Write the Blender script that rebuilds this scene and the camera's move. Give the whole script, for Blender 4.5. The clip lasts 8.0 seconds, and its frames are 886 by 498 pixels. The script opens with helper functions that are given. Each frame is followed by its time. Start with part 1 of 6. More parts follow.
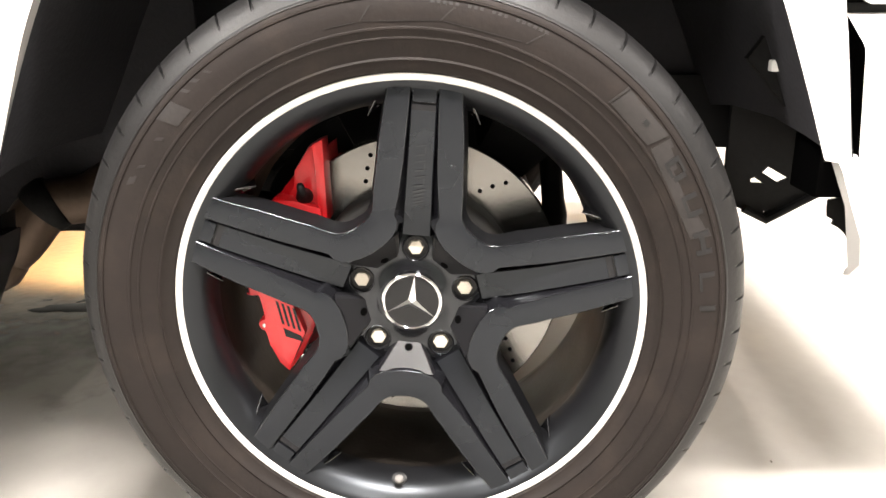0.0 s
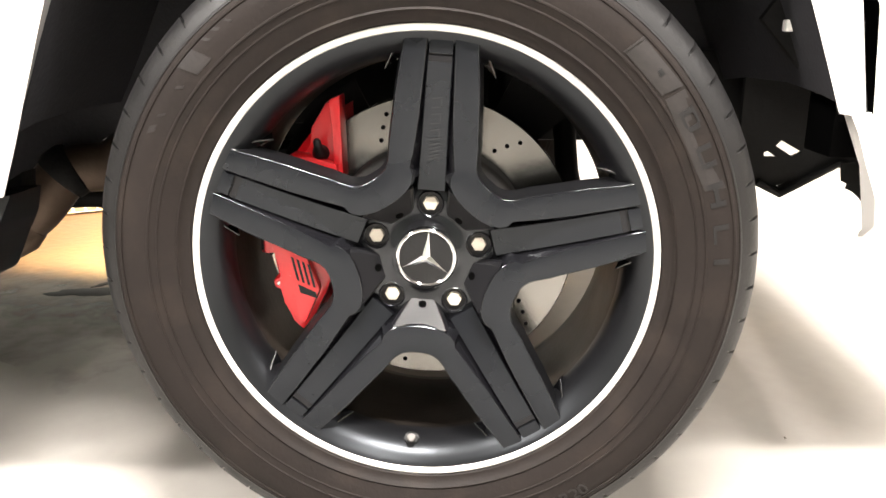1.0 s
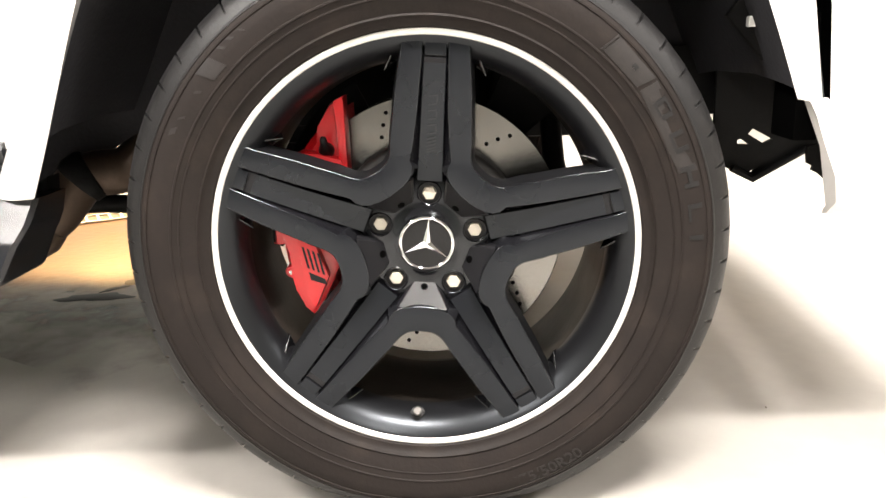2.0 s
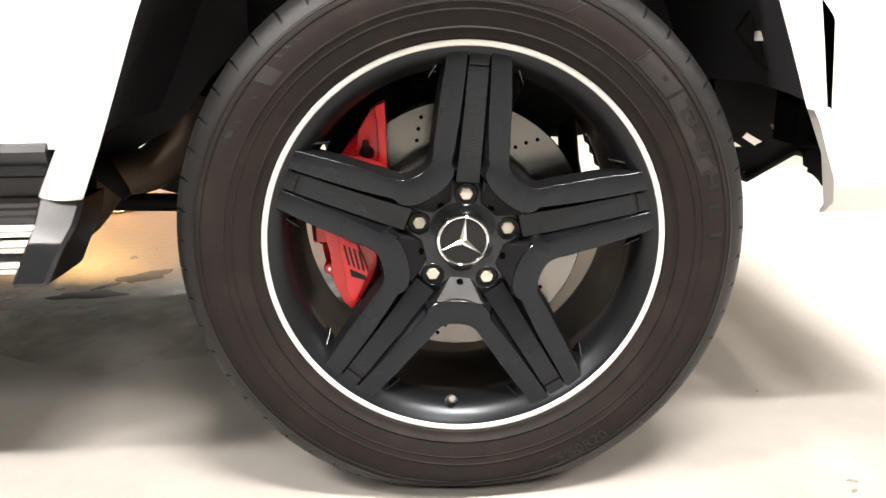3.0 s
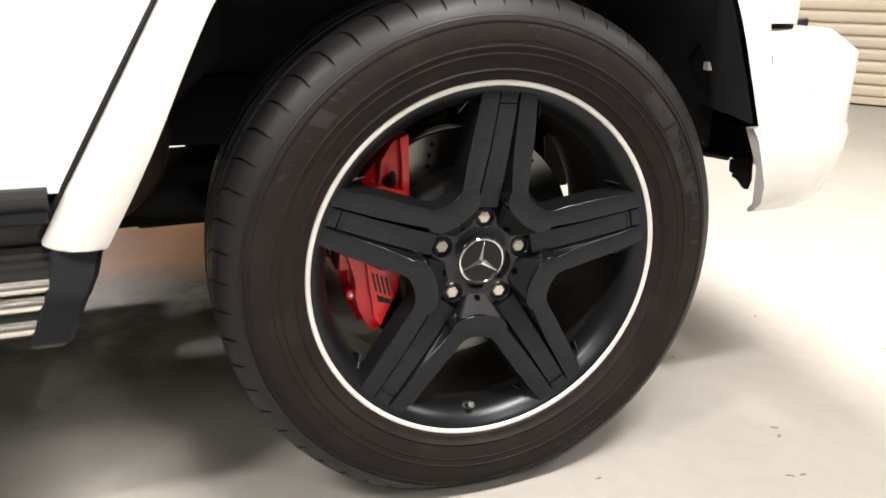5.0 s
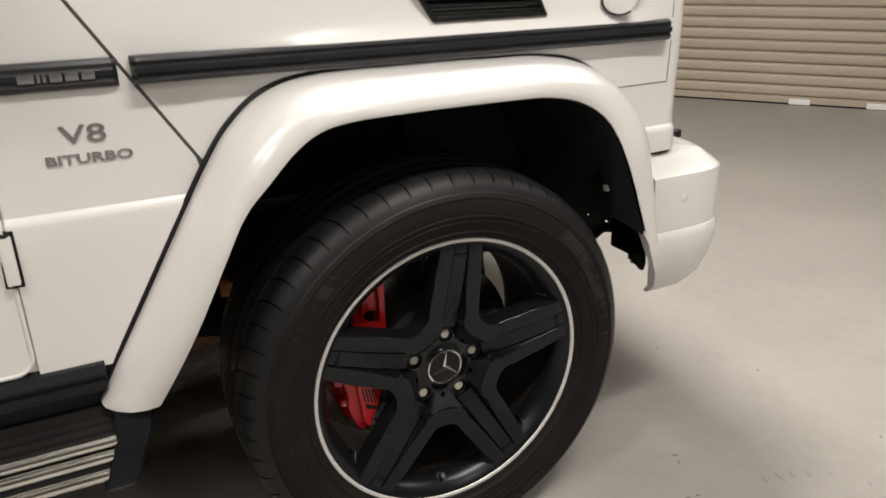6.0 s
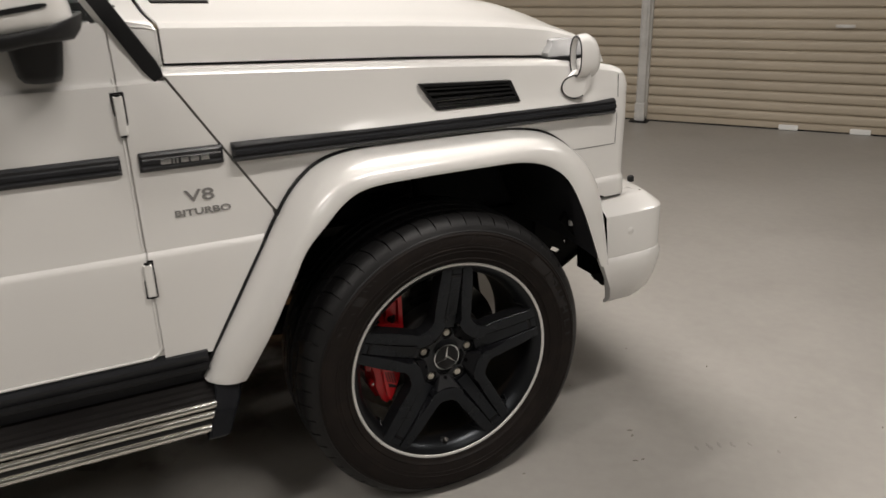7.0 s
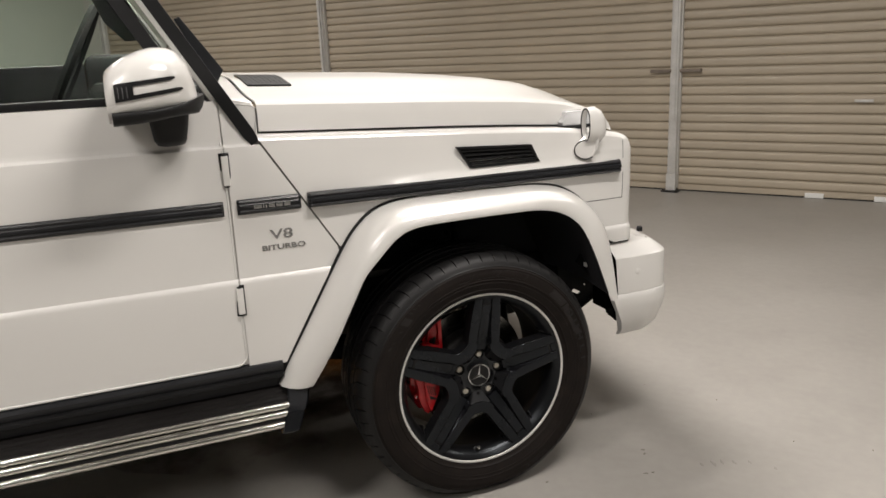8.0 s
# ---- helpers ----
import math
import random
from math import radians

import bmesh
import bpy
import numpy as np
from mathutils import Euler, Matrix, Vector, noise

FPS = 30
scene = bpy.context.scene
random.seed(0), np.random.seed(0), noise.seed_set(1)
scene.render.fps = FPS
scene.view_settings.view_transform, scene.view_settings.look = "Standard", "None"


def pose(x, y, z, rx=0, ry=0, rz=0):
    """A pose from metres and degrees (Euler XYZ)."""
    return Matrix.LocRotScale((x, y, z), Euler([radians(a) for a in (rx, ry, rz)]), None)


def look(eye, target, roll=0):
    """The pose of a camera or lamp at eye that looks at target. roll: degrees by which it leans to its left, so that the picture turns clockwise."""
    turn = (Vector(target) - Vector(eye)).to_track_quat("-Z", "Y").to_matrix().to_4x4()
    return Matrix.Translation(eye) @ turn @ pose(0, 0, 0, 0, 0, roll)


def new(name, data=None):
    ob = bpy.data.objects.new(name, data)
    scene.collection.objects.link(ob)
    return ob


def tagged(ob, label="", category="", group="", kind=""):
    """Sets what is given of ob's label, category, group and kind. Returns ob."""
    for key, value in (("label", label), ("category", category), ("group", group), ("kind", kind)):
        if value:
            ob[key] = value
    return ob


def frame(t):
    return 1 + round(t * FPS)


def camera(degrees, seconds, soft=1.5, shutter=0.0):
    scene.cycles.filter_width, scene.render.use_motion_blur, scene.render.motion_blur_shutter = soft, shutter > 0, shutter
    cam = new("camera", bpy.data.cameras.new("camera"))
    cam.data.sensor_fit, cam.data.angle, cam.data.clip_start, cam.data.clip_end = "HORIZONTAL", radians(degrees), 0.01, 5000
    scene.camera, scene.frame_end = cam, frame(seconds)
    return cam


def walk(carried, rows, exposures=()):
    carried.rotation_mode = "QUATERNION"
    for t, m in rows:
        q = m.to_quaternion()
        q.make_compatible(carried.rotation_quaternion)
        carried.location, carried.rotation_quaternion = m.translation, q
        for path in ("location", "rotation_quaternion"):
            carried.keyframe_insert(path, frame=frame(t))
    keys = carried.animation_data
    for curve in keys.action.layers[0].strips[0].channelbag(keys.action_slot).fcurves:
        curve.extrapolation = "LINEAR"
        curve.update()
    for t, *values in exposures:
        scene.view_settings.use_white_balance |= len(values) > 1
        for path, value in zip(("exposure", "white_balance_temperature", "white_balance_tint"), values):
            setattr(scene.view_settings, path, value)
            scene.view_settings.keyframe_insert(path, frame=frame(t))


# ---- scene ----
cam = camera(60.6, 8.0, 1.5, 0.3)
PATH = [
    (0, (0.064, -0.808, 0.699), (0.005, 1.104, 0.113), -0.6),
    (0.5, (0.09, -0.801, 0.676), (-0.05, 1.114, 0.115), -0.3),
    (1, (0.059, -0.834, 0.632), (-0.026, 1.089, 0.087), -0.3),
    (1.2, (0.059, -0.852, 0.625), (-0.031, 1.073, 0.088), -0.8),
    (2.3, (0.043, -0.933, 0.634), (-0.016, 0.994, 0.104), -2.0),
    (2.5, (0.022, -0.941, 0.647), (-0.015, 0.979, 0.087), -0.8),
    (3, (-0.067, -0.973, 0.651), (0.007, 0.949, 0.104), -1.0),
    (3.5, (-0.168, -1.015, 0.681), (0.053, 0.895, 0.131), -0.4),
    (4, (-0.23, -0.99, 0.7), (0.08, 0.898, 0.116), -1.6),
    (4.2, (-0.254, -0.956, 0.711), (0.117, 0.913, 0.101), -0.6),
    (5.3, (-0.456, -0.941, 0.845), (0.252, 0.803, 0.168), -0.5),
    (5.5, (-0.489, -0.977, 0.92), (0.278, 0.749, 0.263), -1.6),
    (5.6, (-0.524, -0.99, 0.934), (0.304, 0.719, 0.308), -1.2),
    (6, (-0.561, -1.086, 1.108), (0.271, 0.579, 0.376), -1.1),
    (6.5, (-0.644, -1.325, 1.239), (0.196, 0.324, 0.481), -1.8),
    (7, (-0.726, -1.528, 1.32), (0.06, 0.171, 0.616), -1.7),
    (7.5, (-0.835, -1.742, 1.336), (-0.086, 0.009, 0.725), -2.2),
    (8, (-0.865, -1.91, 1.335), (-0.158, -0.11, 0.826), -2.5),
]
walk(cam, [(t, look(eye, target, roll)) for t, eye, target, roll in PATH], exposures=[(0, 2.62), (1.2, 2.58), (2.5, 2.10), (4.2, 1.66), (5.3, 1.13), (5.5, 0.93), (6, 0.05), (6.5, -0.28), (7, -0.51), (7.5, -0.37), (8, -0.19)])


# ---- light ----
def world_light():
    w = bpy.data.worlds.new("garage_air")
    w.use_nodes = True
    w.node_tree.nodes["Background"].inputs[0].default_value = (0.55, 0.52, 0.48, 1)
    w.node_tree.nodes["Background"].inputs[1].default_value = 0.05
    scene.world = w


world_light()
LAMP_POWER = 80.0
LAMP_COLOUR = (1.0, 0.94, 0.885)


# ---- materials ----
def material(name, colour, rough=0.5, metal=0.0, coat=0.0, vary=0.12, scale=6.0, fine=90.0, bump=0.05, rough_vary=0.1,
             dirt=None, dirt_amount=0.0, random_shade=0.0, shine=0.5):
    """A surface with broad stains and fine grain in colour, gloss and relief."""
    m = bpy.data.materials.new(name)
    m.use_nodes = True
    nt = m.node_tree
    n, l = nt.nodes, nt.links
    b = n["Principled BSDF"]
    b.inputs["Metallic"].default_value = metal
    b.inputs["Coat Weight"].default_value = coat
    b.inputs["Coat Roughness"].default_value = 0.12
    b.inputs["Specular IOR Level"].default_value = shine
    tc = n.new("ShaderNodeTexCoord")
    big = n.new("ShaderNodeTexNoise")
    big.inputs["Scale"].default_value = scale
    big.inputs["Detail"].default_value = 5
    small = n.new("ShaderNodeTexNoise")
    small.inputs["Scale"].default_value = fine
    small.inputs["Detail"].default_value = 3
    l.new(tc.outputs["Object"], big.inputs["Vector"])
    l.new(tc.outputs["Object"], small.inputs["Vector"])
    mix = n.new("ShaderNodeMath")
    mix.operation = "MULTIPLY_ADD"
    l.new(small.outputs["Fac"], mix.inputs[0])
    mix.inputs[1].default_value = 0.4
    l.new(big.outputs["Fac"], mix.inputs[2])
    ramp = n.new("ShaderNodeMapRange")
    ramp.inputs["From Min"].default_value, ramp.inputs["From Max"].default_value = 0.4, 1.0
    ramp.inputs["To Min"].default_value, ramp.inputs["To Max"].default_value = 1 - vary, 1 + vary
    l.new(mix.outputs[0], ramp.inputs["Value"])
    scaled = n.new("ShaderNodeVectorMath")
    scaled.operation = "SCALE"
    scaled.inputs[0].default_value = colour
    if random_shade:
        info = n.new("ShaderNodeObjectInfo")
        rr = n.new("ShaderNodeMapRange")
        rr.inputs["To Min"].default_value, rr.inputs["To Max"].default_value = 1 - random_shade, 1 + random_shade
        l.new(info.outputs["Random"], rr.inputs["Value"])
        mul = n.new("ShaderNodeMath")
        mul.operation = "MULTIPLY"
        l.new(rr.outputs[0], mul.inputs[0])
        l.new(ramp.outputs[0], mul.inputs[1])
        l.new(mul.outputs[0], scaled.inputs["Scale"])
    else:
        l.new(ramp.outputs[0], scaled.inputs["Scale"])
    out = scaled.outputs[0]
    if dirt:
        dn = n.new("ShaderNodeTexNoise")
        dn.inputs["Scale"].default_value = scale * 1.7
        dn.inputs["Detail"].default_value = 8
        dn.inputs["Roughness"].default_value = 0.65
        l.new(tc.outputs["Object"], dn.inputs["Vector"])
        dr = n.new("ShaderNodeMapRange")
        dr.inputs["From Min"].default_value, dr.inputs["From Max"].default_value = 0.5, 0.75
        dr.inputs["To Max"].default_value = dirt_amount
        l.new(dn.outputs["Fac"], dr.inputs["Value"])
        dm = n.new("ShaderNodeMix")
        dm.data_type = "RGBA"
        l.new(dr.outputs[0], dm.inputs["Factor"])
        l.new(out, dm.inputs["A"])
        dm.inputs["B"].default_value = (*dirt, 1)
        out = dm.outputs["Result"]
    l.new(out, b.inputs["Base Color"])
    rg = n.new("ShaderNodeMapRange")
    rg.inputs["From Min"].default_value, rg.inputs["From Max"].default_value = 0.3, 0.7
    rg.inputs["To Min"].default_value, rg.inputs["To Max"].default_value = max(0.02, rough * (1 - rough_vary)), min(1, rough * (1 + rough_vary))
    l.new(big.outputs["Fac"], rg.inputs["Value"])
    l.new(rg.outputs[0], b.inputs["Roughness"])
    if bump:
        bp = n.new("ShaderNodeBump")
        bp.inputs["Strength"].default_value = bump
        bp.inputs["Distance"].default_value = 0.004
        l.new(small.outputs["Fac"], bp.inputs["Height"])
        l.new(bp.outputs[0], b.inputs["Normal"])
    return m


def glass(name, tint, rough=0.0):
    m = bpy.data.materials.new(name)
    m.use_nodes = True
    b = m.node_tree.nodes["Principled BSDF"]
    b.inputs["Base Color"].default_value = (*tint, 1)
    b.inputs["Transmission Weight"].default_value = 1.0
    b.inputs["Roughness"].default_value = rough
    b.inputs["IOR"].default_value = 1.28
    return m


def glow(name, colour, strength):
    m = bpy.data.materials.new(name)
    m.use_nodes = True
    b = m.node_tree.nodes["Principled BSDF"]
    b.inputs["Emission Color"].default_value = (*colour, 1)
    b.inputs["Emission Strength"].default_value = strength
    return m


WHITE = material("white_car_paint", (0.71, 0.695, 0.67), 0.30, coat=1.0, vary=0.02, scale=1.5, fine=900, bump=0.0, rough_vary=0.0)
RUBBER = material("tyre_rubber", (0.0100, 0.0074, 0.0064), 0.66, vary=0.22, scale=9, fine=160, bump=0.12, dirt=(0.029, 0.021, 0.0165), dirt_amount=0.40, shine=0.17)
RAISED = material("polished_raised_rubber", (0.0132, 0.0112, 0.0105), 0.58, vary=0.4, scale=30, fine=200, bump=0.1, shine=0.31)
TREAD = material("darker_tread_rubber", (0.0056, 0.0053, 0.0055), 0.50, vary=0.3, scale=14, fine=160, bump=0.12, shine=0.33)
HUBGLOSS = material("polished_black_hub", (0.005, 0.005, 0.006), 0.16, coat=0.25, vary=0.1, scale=10, fine=500, bump=0.0, shine=0.35)
FACET = material("polished_black_facet", (0.006, 0.006, 0.007), 0.40, coat=0.0, vary=0.1, scale=10, fine=500, bump=0.0, shine=0.17)
BARREL = material("black_rim_barrel", (0.0052, 0.0052, 0.0058), 0.31, vary=0.12, scale=10, fine=400, bump=0.01, shine=0.32)
DUSTY = material("brake_dust_black", (0.0085, 0.0066, 0.0052), 0.5, vary=0.3, scale=14, fine=160, bump=0.08, shine=0.25, dirt=(0.02, 0.015, 0.011), dirt_amount=0.5)
WALL = material("dull_black_wall", (0.0040, 0.0041, 0.0047), 0.5, vary=0.1, scale=10, fine=500, bump=0.01, shine=0.14)
# near-black colour that stands in for the shade inside holes and gaps
HOLE_SHADE = material("deep_hole_shade", (0.0015, 0.0015, 0.0015), 0.9, vary=0.1, bump=0.0, shine=0.0)
SATIN = material("satin_black_alloy", (0.0058, 0.0062, 0.0076), 0.28, vary=0.1, scale=10, fine=500, bump=0.015, shine=0.31)
GLOSS = material("gloss_black_alloy", (0.006, 0.006, 0.007), 0.22, coat=0.5, vary=0.1, scale=10, fine=500, bump=0.01)
MACHINED = material("machined_aluminium", (0.66, 0.65, 0.625), 0.42, metal=0.35, vary=0.08, scale=20, fine=400, bump=0.05)
TREADPLATE = material("ribbed_step_rubber", (0.0050, 0.0041, 0.0038), 0.42, vary=0.25, scale=12, fine=200, bump=0.05, shine=0.25)
RAIL = material("polished_step_rail", (0.80, 0.78, 0.74), 0.19, metal=1.0, vary=0.08, scale=20, fine=300, bump=0.02)
CHROME = material("chrome", (0.82, 0.82, 0.83), 0.10, metal=1.0, vary=0.04, bump=0.0)
BOLT = material("zinc_bolt", (0.43, 0.395, 0.33), 0.6, metal=0.0, vary=0.15, scale=60, fine=600)
RED = material("red_caliper_paint", (0.54, 0.007, 0.012), 0.34, coat=0.25, vary=0.1, scale=14, fine=200, bump=0.03)
DISC = material("cast_iron_disc", (0.20, 0.196, 0.186), 0.22, metal=1.0, vary=0.15, scale=20, fine=260, bump=0.03, dirt=(0.20, 0.13, 0.08), dirt_amount=0.2)
HAT = material("cast_grey_bell", (0.022, 0.021, 0.020), 0.6, metal=0.3, shine=0.2, vary=0.2, scale=20, fine=200, bump=0.08, dirt=(0.03, 0.025, 0.02), dirt_amount=0.5)
VALVECAP = material("dull_valve_metal", (0.09, 0.085, 0.08), 0.5, metal=0.6, vary=0.2, scale=60, fine=600)
BLACK = material("black_plastic", (0.0055, 0.0055, 0.006), 0.5, vary=0.2, scale=8, fine=300, bump=0.1, shine=0.3)
TRIM = material("blue_black_plastic", (0.0105, 0.0112, 0.0135), 0.36, vary=0.15, scale=8, fine=300, bump=0.06)
UNDER = material("underbody_black", (0.0045, 0.0045, 0.0045), 0.7, vary=0.3, scale=7, fine=120, bump=0.2, dirt=(0.010, 0.009, 0.008), dirt_amount=0.4, shine=0.15)
LINER = material("arch_liner_felt", (0.021, 0.021, 0.024), 0.8, vary=0.3, scale=9, fine=140, bump=0.25, shine=0.2)
PIPE = material("heat_tinted_steel", (0.075, 0.052, 0.037), 0.5, metal=0.6, vary=0.25, scale=9, fine=120, bump=0.1, dirt=(0.05, 0.033, 0.022), dirt_amount=0.5)
BADGE = material("badge_grey_chrome", (0.45, 0.45, 0.45), 0.25, metal=0.9, vary=0.05, bump=0.0)
SEAM = material("grey_seam_filler", (0.13, 0.125, 0.115), 0.6, vary=0.15)
GREY = material("dark_grey_paint", (0.10, 0.10, 0.10), 0.5, vary=0.1)
LENS = material("milky_lens", (0.52, 0.52, 0.525), 0.10, coat=0.8, vary=0.08, scale=40, fine=200, bump=0.02)
TINT = glass("green_window_glass", (0.90, 0.965, 0.92))
MIRROR = material("mirror_glass", (0.9, 0.9, 0.9), 0.02, metal=1.0, vary=0.0, bump=0.0, rough_vary=0.0)
FLOOR = material("sealed_concrete", (0.325, 0.308, 0.284), 0.42, vary=0.12, scale=1.1, fine=24, bump=0.04, rough_vary=0.3, dirt=(0.235, 0.22, 0.198), dirt_amount=0.42)
SHUTTER = material("cream_shutter_steel", (0.415, 0.356, 0.275), 0.42, vary=0.06, scale=1.5, fine=60, bump=0.03, random_shade=0.04, dirt=(0.26, 0.225, 0.175), dirt_amount=0.25)
GALV = material("galvanised_steel", (0.56, 0.55, 0.53), 0.45, metal=0.25, vary=0.15, scale=8, fine=60)
RUSTY = material("weathered_brown_steel", (0.17, 0.14, 0.115), 0.55, metal=0.3, vary=0.25, scale=14, fine=120, bump=0.08)
PLASTER = material("painted_wall", (0.20, 0.19, 0.175), 0.8, vary=0.06, scale=1.2, fine=40)
WALLPAINT = material("pale_green_wall_paint", (0.50, 0.52, 0.48), 0.75, vary=0.08, scale=1.2, fine=40)
PALE = material("white_plastic", (0.8, 0.8, 0.78), 0.45, vary=0.05)
TUBE = glow("lamp_tube", (1.0, 0.95, 0.88), 6.0)


def brushed_round(m, amount):
    """Turned metal: gloss drawn out along circles about the wheel's axle."""
    n, l = m.node_tree.nodes, m.node_tree.links
    t = n.new("ShaderNodeTangent")
    t.direction_type, t.axis = "RADIAL", "Y"
    l.new(t.outputs[0], n["Principled BSDF"].inputs["Tangent"])
    n["Principled BSDF"].inputs["Anisotropic"].default_value = amount


brushed_round(DISC, 0.6)
WHITE.node_tree.nodes["Principled BSDF"].inputs["Coat Roughness"].default_value = 0.19
for m in (SATIN, HUBGLOSS, BARREL):
    m.node_tree.nodes["Principled BSDF"].inputs["Specular Tint"].default_value = (0.84, 0.92, 1.0, 1)


def shaded_stain_material(name, colour, reach):
    """A dried stain, darkened as under-car shade: patchy, thinning out towards its rim."""
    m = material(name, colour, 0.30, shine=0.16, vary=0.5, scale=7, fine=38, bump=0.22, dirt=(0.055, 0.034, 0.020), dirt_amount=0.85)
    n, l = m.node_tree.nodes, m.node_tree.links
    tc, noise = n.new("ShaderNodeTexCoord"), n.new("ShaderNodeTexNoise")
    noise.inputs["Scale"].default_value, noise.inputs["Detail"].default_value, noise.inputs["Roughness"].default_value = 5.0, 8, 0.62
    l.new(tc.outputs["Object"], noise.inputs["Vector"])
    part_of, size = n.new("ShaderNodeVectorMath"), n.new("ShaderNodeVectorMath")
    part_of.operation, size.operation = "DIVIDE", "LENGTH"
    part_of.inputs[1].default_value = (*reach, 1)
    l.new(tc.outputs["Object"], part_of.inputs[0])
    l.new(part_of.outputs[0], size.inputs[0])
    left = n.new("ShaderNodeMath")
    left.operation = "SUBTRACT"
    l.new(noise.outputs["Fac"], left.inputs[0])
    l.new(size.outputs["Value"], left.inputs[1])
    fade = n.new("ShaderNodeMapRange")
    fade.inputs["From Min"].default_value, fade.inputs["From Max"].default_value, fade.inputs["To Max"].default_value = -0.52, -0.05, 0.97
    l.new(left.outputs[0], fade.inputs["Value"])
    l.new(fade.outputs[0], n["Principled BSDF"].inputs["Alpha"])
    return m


# brown of the stain, deepened to carry the shade below the car
SHADED_STAIN = shaded_stain_material("brown_stain_and_shade", (0.075, 0.039, 0.017), (1.15, 1.12))
GROOVE = material("gloss_black_groove", (0.005, 0.0052, 0.0066), 0.22, vary=0.1, scale=10, fine=500, bump=0.01, shine=0.24)
ENDCAP = material("shiny_black_plastic", (0.0075, 0.008, 0.010), 0.24, vary=0.15, scale=8, fine=300, bump=0.012)
DARK_FILM = material("matte_dark_film", (0.010, 0.008, 0.006), 0.45, shine=0.04, coat=0.0, vary=0.2, scale=12, fine=80, bump=0.02)
PRINT = material("faint_rubber_print", (0.275, 0.26, 0.24), 0.5, vary=0.2, scale=40, fine=200)
GRIME = material("dried_floor_grime", (0.22, 0.20, 0.175), 0.7, vary=0.25, scale=30, fine=200)


# ---- building helpers ----
def part(name, bm, mat, parent=None, label="", smooth=40):
    """One mesh object from a bmesh, under its thing."""
    me = bpy.data.meshes.new(name)
    bmesh.ops.recalc_face_normals(bm, faces=bm.faces)
    bm.to_mesh(me)
    bm.free()
    for m in mat if isinstance(mat, (list, tuple)) else (mat,):
        me.materials.append(m)
    if smooth:
        me.shade_smooth()
        me.set_sharp_from_angle(angle=radians(smooth))
    ob = new(name, me)
    ob.parent = parent
    if label:
        ob["label"] = label
    return ob


def empty(name, m=None, parent=None):
    ob = new(name)
    ob.empty_display_size = 0.1
    if m:
        ob.matrix_basis = m
    ob.parent = parent
    return ob


def sheet(rows, closed_u=False, closed_v=False, bm=None):
    """Quads through a grid of points: rows of equal length."""
    bm = bm or bmesh.new()
    vs = [[bm.verts.new(p) for p in r] for r in rows]
    nu, nv = len(vs), len(vs[0])
    for i in range(nu if closed_u else nu - 1):
        for j in range(nv if closed_v else nv - 1):
            q = [vs[i][j], vs[(i + 1) % nu][j], vs[(i + 1) % nu][(j + 1) % nv], vs[i][(j + 1) % nv]]
            bm.faces.new(q)
    return bm


def lathe(profile, n=96, closed=True, bm=None):
    """A ring round the y axis from (radius, y) pairs."""
    rows = []
    for i in range(n):
        a = 2 * math.pi * i / n
        rows.append([(r * math.sin(a), y, r * math.cos(a)) for r, y in profile])
    return sheet(rows, True, closed, bm)


def rod(points, radius, n=12, bm=None, caps=True):
    """A round bar along points; radius: one, or one for each point."""
    bm = bm or bmesh.new()
    pts = [Vector(p) for p in points]
    rad = radius if isinstance(radius, (list, tuple)) else [radius] * len(pts)
    rings = []
    side = None
    for i, p in enumerate(pts):
        d = (pts[min(i + 1, len(pts) - 1)] - pts[max(i - 1, 0)]).normalized()
        if side is None:
            side = d.cross(Vector((0, 0, 1)) if abs(d.z) < 0.9 else Vector((1, 0, 0))).normalized()
        side = (side - d * side.dot(d)).normalized()
        up = d.cross(side)
        rings.append([bm.verts.new(p + rad[i] * (math.cos(2 * math.pi * k / n) * side + math.sin(2 * math.pi * k / n) * up)) for k in range(n)])
    for a, b in zip(rings, rings[1:]):
        for k in range(n):
            bm.faces.new((a[k], a[(k + 1) % n], b[(k + 1) % n], b[k]))
    if caps:
        bm.faces.new(rings[0][::-1])
        bm.faces.new(rings[-1])
    return bm


def block(lo, hi, bevel=0.0, bm=None, segments=2):
    """A box between two corners with rounded edges."""
    own = bmesh.new()
    bmesh.ops.create_cube(own, size=1)
    for v in own.verts:
        v.co = [lo[k] + (v.co[k] + 0.5) * (hi[k] - lo[k]) for k in range(3)]
    if bevel:
        bmesh.ops.bevel(own, geom=own.edges[:], offset=bevel, segments=segments, affect="EDGES", profile=0.7)
    if bm is None:
        return own
    return join(bm, own)


def join(bm, other):
    me = bpy.data.meshes.new("tmp")
    other.to_mesh(me)
    other.free()
    bm.from_mesh(me)
    bpy.data.meshes.remove(me)
    return bm


def slab(outline, y0, y1, bevel=0.0, plane="xz"):
    """A flat piece cut from an outline, thick between y0 and y1 (or z0 and z1 with plane "xy"; x with "yz")."""
    bm = bmesh.new()
    at = {"xz": lambda a, b, c: (a, c, b), "xy": lambda a, b, c: (a, b, c), "yz": lambda a, b, c: (c, a, b)}[plane]
    lo = [bm.verts.new(at(a, b, y0)) for a, b in outline]
    hi = [bm.verts.new(at(a, b, y1)) for a, b in outline]
    bm.faces.new(lo)
    bm.faces.new(hi[::-1])
    n = len(outline)
    for i in range(n):
        bm.faces.new((lo[i], lo[(i + 1) % n], hi[(i + 1) % n], hi[i]))
    if bevel:
        bmesh.ops.recalc_face_normals(bm, faces=bm.faces)
        bmesh.ops.bevel(bm, geom=bm.edges[:], offset=bevel, segments=2, affect="EDGES", profile=0.7, clamp_overlap=True)
    return bm


